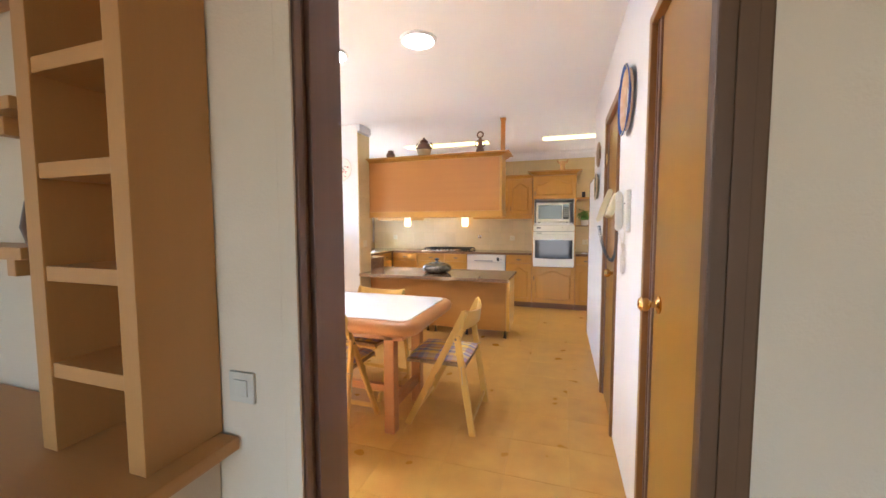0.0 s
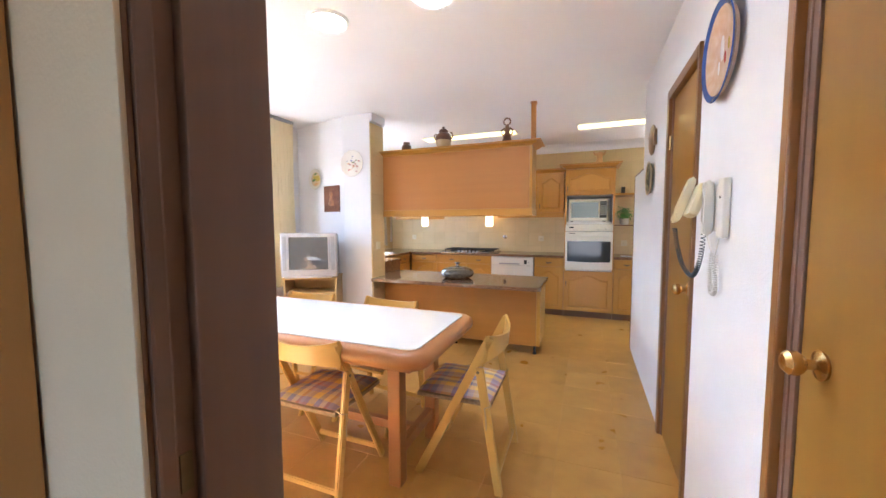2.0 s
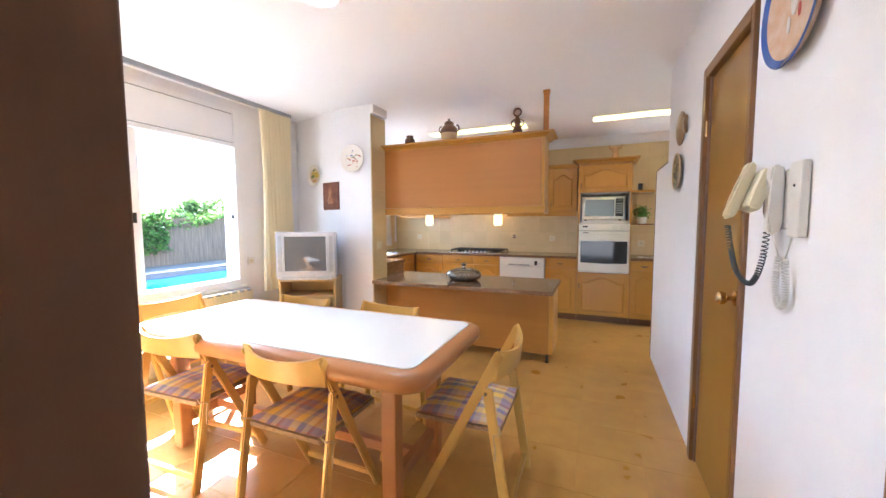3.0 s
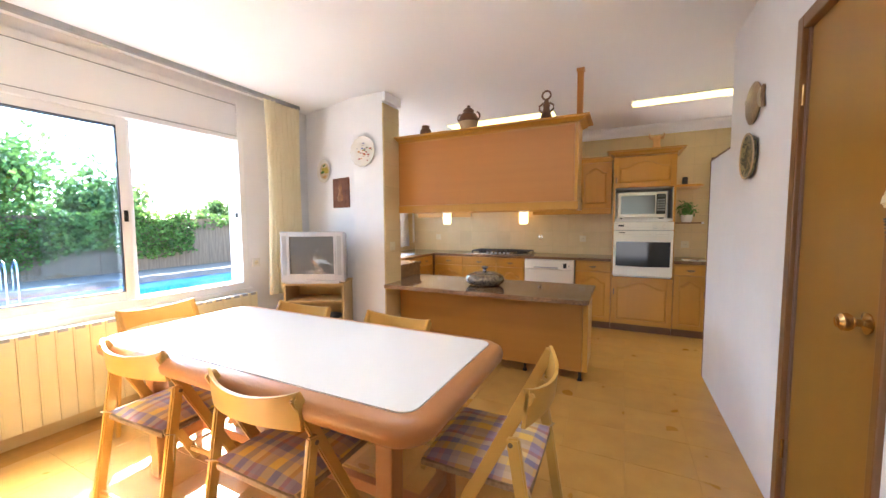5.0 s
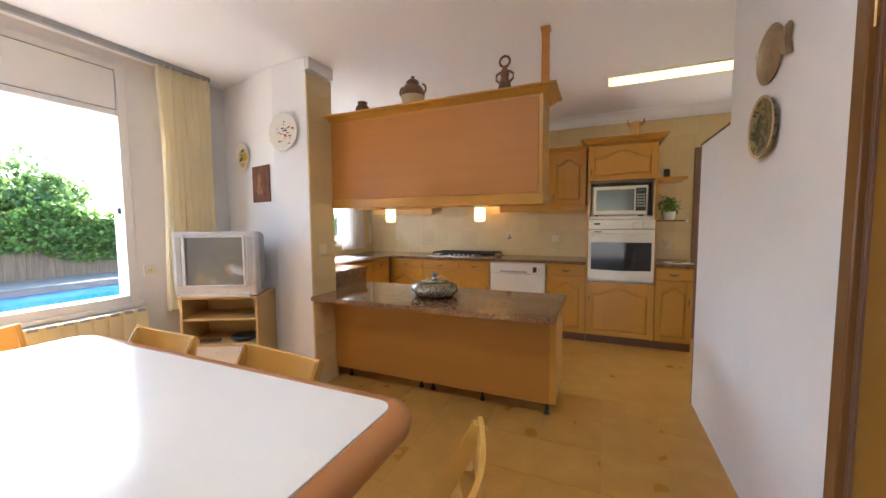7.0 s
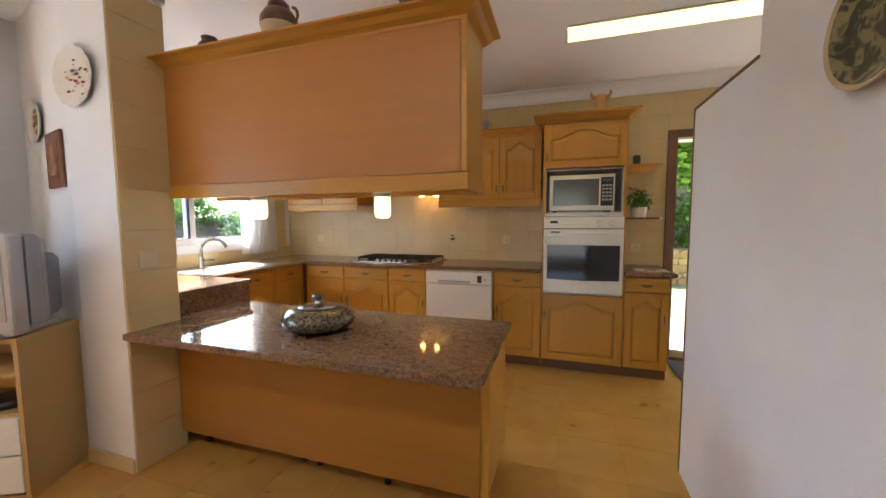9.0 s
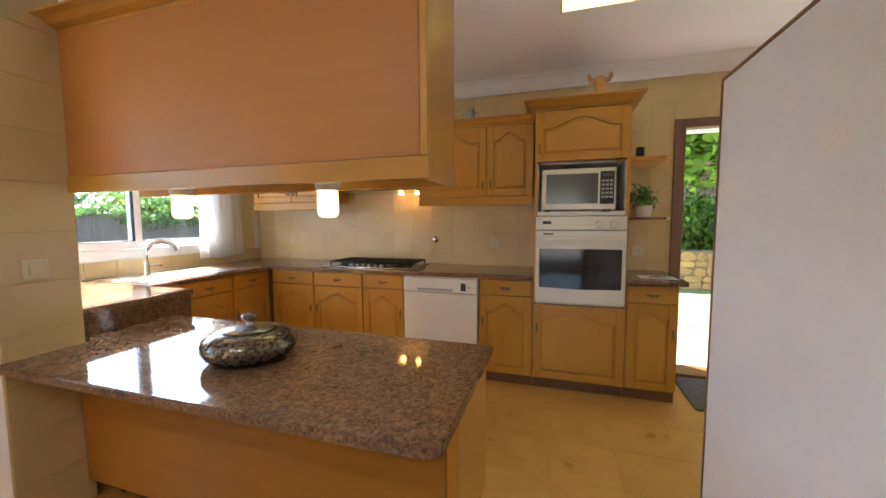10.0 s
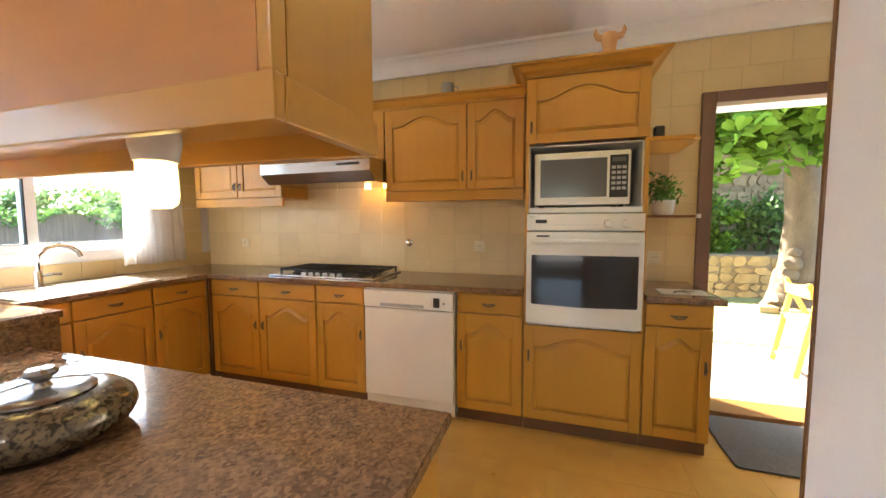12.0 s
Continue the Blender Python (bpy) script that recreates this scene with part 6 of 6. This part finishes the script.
t = thing("ivy", "thick green ivy covering the garden fence", "ivy", (FX, 8, 0), kind="stuff")
under("ivy_leaves", leaf_mesh("ivy_leaves", IVY, np.concatenate([on_fence(15000, -2, 10.4, 0.10, 1.75, 4), on_fence(2600, 10.4, 22, 0.95, 1.7, 6)]), 0.085, 1, 0.5, 1.3), t)


def tree(name, label, at, height, trunk, crown, radii, n, seed, mat, size, clumps=26, limbs=5, first=3):
    t = thing(name, label, "tree", at)
    x, y, z = at
    g = random.Random(seed)
    pts = [(x + 0.05 * math.sin(k), y + 0.04 * math.cos(1.7 * k), z + height * k / 6) for k in range(7)]
    part("trunk", tube(bmesh.new(), pts, trunk, 12, (1.35, 1.0, 0.9, 0.82, 0.72, 0.6, 0.45)), BARK, t, "", None, True)
    for k in range(limbs):
        bm = bmesh.new()
        a = 2 * math.pi * k / limbs + g.uniform(-0.3, 0.3)
        b = Vector(pts[first + k % (7 - first)])
        e = Vector(crown) + Vector((math.cos(a) * radii[0] * 0.6, math.sin(a) * radii[1] * 0.6, g.uniform(-0.3, 0.3) * radii[2]))
        tube(bm, [b, b.lerp(e, 0.35) + Vector((0, 0, 0.12)), b.lerp(e, 0.7) + Vector((0, 0, 0.1)), e], trunk * 0.38, 7, (1, 0.75, 0.5, 0.2))
        part("limb", bm, BARK, t, "", None, True)
    under("crown", leaf_mesh("crown", mat, cloud(n, crown, radii, seed, clumps), size, seed), t)
    return t


for y, h, r, sd in ((4.4, 4.3, 1.7, 1), (6.5, 3.7, 1.8, 2), (8.8, 2.9, 1.2, 3), (1.6, 3.3, 1.6, 4), (12.6, 2.0, 1.0, 5), (15.0, 2.5, 1.5, 6), (-2.0, 3.2, 1.6, 7)):
    tree("garden_tree", "leafy green garden tree behind the fence", (FX - 1.4, y, -0.06), h * 0.6, 0.09, (FX - 1.4, y, h * 0.62), (r, r * 1.05, h * 0.42), 5200, sd, SHRUB if sd % 2 else IVY, 0.10)
l = thing("pool_ladder", "stainless steel pool ladder handles", "pool ladder", (-11.0, 5.82, -0.01))
for y in (5.74, 5.90):
    part("rail", tube(bmesh.new(), [(-11.12, y, -0.02), (-11.12, y, 0.42), (-11.06, y, 0.56), (-10.97, y, 0.60), (-10.88, y, 0.54), (-10.84, y, 0.4), (-10.84, y, -0.2)], 0.021, 10), STEEL, l, "", None, True)


# shrubs beyond the sink window
for x, y, r, sd in ((-8.5, 15.5, 1.1, 21), (-10.8, 15.8, 1.3, 22), (-6.4, 16.2, 1.2, 23), (-12.6, 17.0, 1.4, 24)):
    b = thing("shrub", "rounded green garden shrub in the sun", "shrub", (x, y, -0.03))
    part("stem", tube(bmesh.new(), [(x, y, -0.05), (x + 0.05, y, 0.4), (x, y + 0.05, 0.9)], 0.05, 8), BARK, b)
    under("crown", leaf_mesh("crown", SHRUB, cloud(2600, (x, y, 0.85), (r, r, 0.85), sd, 18), 0.09, sd), b)
whole("garden_fence", boxes(*[(-13 + 2.0 * k + 0.004, -11 + 2.0 * k - 0.004, 17.6, 17.66, -0.06, 1.35 + 0.04 * math.sin(k * 1.9)) for k in range(5)]), FENCE, "brown reed fence behind the shrubs", "fence", kind="structure")

# ---- garden to the north ----
NW = 13.1
wall_garden = whole("wall_garden", boxes((-3.0, 16, NW + 0.03, NW + 0.5, -0.05, 0.68)), MORTAR, "low rubble wall of honey-coloured stone", "wall", kind="structure")
wall_upper = whole("wall_upper", boxes((-3.0, 16, NW + 2.2, NW + 2.6, 0.5, 4.2)), MORTAR, "rubble wall behind the shrubs, its stones coloured as if shaded", "wall", kind="structure")
bank = whole("bank", boxes((-3.0, 16, NW + 0.5, NW + 2.2, -0.05, 0.62)), EARTH, "dark planted earth behind the low wall", "ground", kind="structure")

t = tree("plane_tree", "large tree with pale knotted bark and hanging green leaves", (3.35, 12.35, -0.02), 4.0, 0.24, (2.5, 13.2, 4.4), (3.4, 2.6, 0.9), 6500, 31, LEAF, 0.15, 60, 8, 5)
part("root_flare", lathe(bmesh.new(), [(0.40, -0.02), (0.34, 0.08), (0.29, 0.25), (0.255, 0.5), (0.2, 0.6)], (3.35, 12.35, 0), 18, (1, 0.9)), BARK, t, "", None, True)
bm = bmesh.new()
for k, (dx, z, r) in enumerate(((-0.24, 0.12, 0.15), (-0.2, 0.3, 0.13), (-0.19, 0.5, 0.11), (-0.17, 0.66, 0.10), (-0.16, 0.82, 0.06), (0.1, 0.3, 0.13))):
    bmesh.ops.create_icosphere(bm, subdivisions=3, radius=r, matrix=Matrix.Translation((3.35 + dx, 12.15 - 0.02 * k, z)))
for v in bm.verts:
    v.co += 0.05 * Vector(noise.noise_vector(v.co * 11))
part("burl", bm, BARK, t, "knotted pale burl", None, True)
g = np.random.default_rng(77)
hang = []
for k in range(210):
    cx, cy = g.uniform(1.2, 3.9), g.uniform(10.3, 11.8)
    top, ln = 3.0, g.uniform(0.4, 0.85 + 0.65 * (3.9 - cx) / 2.6)
    m = int(ln * 22)
    hang += [(cx + g.normal() * 0.09, cy + g.normal() * 0.09, top - ln * g.uniform(0, 1)) for _ in range(m)]
under("hanging_leaves", leaf_mesh("hanging_leaves", LEAF, hang, 0.14, 78, 0.8, 1.15, True), t, "bright hanging leaves")
for x, y, r, sd in ((1.0, NW + 1.1, 0.55, 41), (1.9, NW + 1.0, 0.5, 42), (2.8, NW + 1.2, 0.6, 43), (3.8, NW + 1.0, 0.6, 44), (4.9, NW + 1.1, 0.7, 45), (6.2, NW + 1.1, 0.7, 46)):
    b = thing("shrub", "sunlit green shrub above the low stone wall", "shrub", (x, y, 0.62))
    part("stem", tube(bmesh.new(), [(x, y, 0.6), (x + 0.03, y, 0.9), (x, y + 0.04, 1.2)], 0.03, 8), BARK, b)
    under("crown", leaf_mesh("crown", LEAF if sd % 2 else SHRUB, cloud(1500, (x, y - 0.1, 1.2), (r, r * 0.8, 0.75), sd, 20), 0.075, sd), b)
whole("root_stones", boxes((2.75, 2.98, 11.9, 12.1, -0.02, 0.07), (3.0, 3.2, 11.75, 11.95, -0.02, 0.06), (3.25, 3.5, 11.72, 11.9, -0.02, 0.08), (3.6, 3.8, 11.85, 12.05, -0.02, 0.07), bevel=0.02), STONE, "ring of small stones around the tree", "stones", kind="stuff")


# ---- pieces of walls and floors ----
def rubble(parent, x0, x1, y, z0, z1, seed, hi=0.2, mat=STONE):
    """Irregular stones laid in rough courses, proud of the mortar."""
    g = random.Random(seed)
    z = z0
    while z < z1 - 0.04:
        h = min(g.uniform(0.10, hi), z1 - z)
        x = x0 + g.uniform(-0.1, 0)
        while x < x1:
            w = g.uniform(0.12, 0.40)
            bm = bmesh.new()
            u = lambda k: g.uniform(0, k)
            pts = [(x + 0.006 + u(0.06), z - 0.02 + u(0.05)), (x + w * g.uniform(0.3, 0.7), z - 0.02 + u(0.03)), (x + w - 0.006 - u(0.06), z - 0.02 + u(0.05)),
                   (x + w - 0.004 + u(0.01), z + h * g.uniform(0.3, 0.7)), (x + w - 0.006 - u(0.08), z + h - 0.004 - u(0.04)), (x + w * g.uniform(0.3, 0.7), z + h - 0.012), (x + 0.006 + u(0.07), z + h - 0.004 - u(0.04)), (x + 0.004, z + h * g.uniform(0.3, 0.7))]
            prism(bm, pts, y - g.uniform(0.0, 0.035), y + 0.035, "y")
            part("stone", bm, mat, parent)
            x += w
        z += h


rubble(wall_garden, 0.6, 5.6, NW + 0.02, -0.02, 0.70, 8)
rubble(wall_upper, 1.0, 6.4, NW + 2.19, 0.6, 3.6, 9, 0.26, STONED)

# floor tiles
T = 0.333
tile_bm = boxes((-T / 2 + 0.0008, T / 2 - 0.0008, -T / 2 + 0.0008, T / 2 - 0.0008, -0.012, 0.0), bevel=0.0012)
tile_me = mesh_of("floor_tile", tile_bm, FLOOR)
near, far = [], []
for i in range(-10, 7):
    for j in range(-4, 26):
        x, y = EAST - 0.02 + T * (i - 0.5) + 0.10, 3.03 + T * (j + 0.35)
        if x < WEST - 0.1 or x > 2.2 or y > NORTH + 0.1 or y < 1.2 or (x > EAST + 0.2 and y < 6.2 and y > 3.0):
            continue
        (near if y > 2.6 else far).append((x, y, 0))
pieces("floor_tile", tile_me, floor, near[:400])
rest = boxes(*[(x - T / 2 + 0.0008, x + T / 2 - 0.0008, y - T / 2 + 0.0008, y + T / 2 - 0.0008, -0.012, 0.0) for x, y, z in far + near[400:]])
tagged(part("floor_tiles", rest, FLOOR, floor), kind="stuff")

# wall tiles
S2 = 0.205
wt_me = mesh_of("wall_tile", boxes((-S2 / 2 + 0.0013, S2 / 2 - 0.0013, -0.012, 0.0, -S2 / 2 + 0.0013, S2 / 2 - 0.0013), bevel=0.0016), TILE)
spots = []
for i in range(26):
    for j in range(8):
        x, z = -3.10 + S2 * i, 0.96 + S2 * (j - 0.5)
        right = 0.46 < x
        if x > 2.1 or z > 2.42:
            continue
        if not right and not (z < 1.55 or z > 1.95):
            continue
        if DX0 - 0.172 < x < DX1 + 0.172 and z < DZ1 + 0.152:
            continue
        spots.append((x, NORTH, z))
pieces("wall_tile", wt_me, wall_north, spots)
cut_me = mesh_of("wall_tile", boxes((0.6938, 0.8585, -0.012, 0.0, -S2 / 2 + 0.0013, S2 / 2 - 0.0013), bevel=0.0016), TILE)
pieces("wall_tile", cut_me, wall_north, [(0, NORTH, 0.96 + S2 * (j - 0.5)) for j in range(7)])
cap_me = mesh_of("wall_tile", boxes((-S2 / 2 + 0.0013, S2 / 2 - 0.0013, -0.012, 0.0, 2.0515, 2.1887), bevel=0.0016), TILE)
pieces("wall_tile", cap_me, wall_north, [(0.9625 + S2 * k, NORTH, 0) for k in range(5)])
side_me = mesh_of("wall_tile", boxes((0.0, 0.012, -0.13 + 0.0013, 0.13 - 0.0013, -S2 / 2 + 0.0013, S2 / 2 - 0.0013), bevel=0.0016), TILE)
part("tile_bed", boxes((PX, PX + 0.0095, PY0 + 0.002, PY1 - 0.002, 0.0, CEILING - 0.1)), GROUT, wall_stub, "cream tile bed")
pieces("wall_tile", side_me, wall_stub, [(PX, PY0 + 0.1325, S2 * (j + 0.5)) for j in range(11)] )
part("wall_tile", boxes((PX, PX + 0.012, PY0 + 0.003, PY1 - 0.003, 11 * S2 + 0.0013, CEILING - 0.10)), TILE, wall_stub)
sink_me = mesh_of("wall_tile", boxes((0.0, 0.012, -S2 / 2 + 0.0013, S2 / 2 - 0.0013, -0.058, 0.058), bevel=0.0016), TILE)
pieces("wall_tile", sink_me, wall_west, [(WEST, 6.37 + S2 * j, 0.922) for j in range(11)])
wl_me = mesh_of("wall_tile", boxes((0.0, 0.012, -S2 / 2 + 0.0013, S2 / 2 - 0.0013, -S2 / 2 + 0.0013, S2 / 2 - 0.0013), bevel=0.0016), TILE)
pieces("wall_tile", wl_me, wall_west, [(WEST, 8.02 + S2 * (a + 0.5), 0.98 + S2 * (j + 0.5)) for a in range(2) for j in range(6)] )
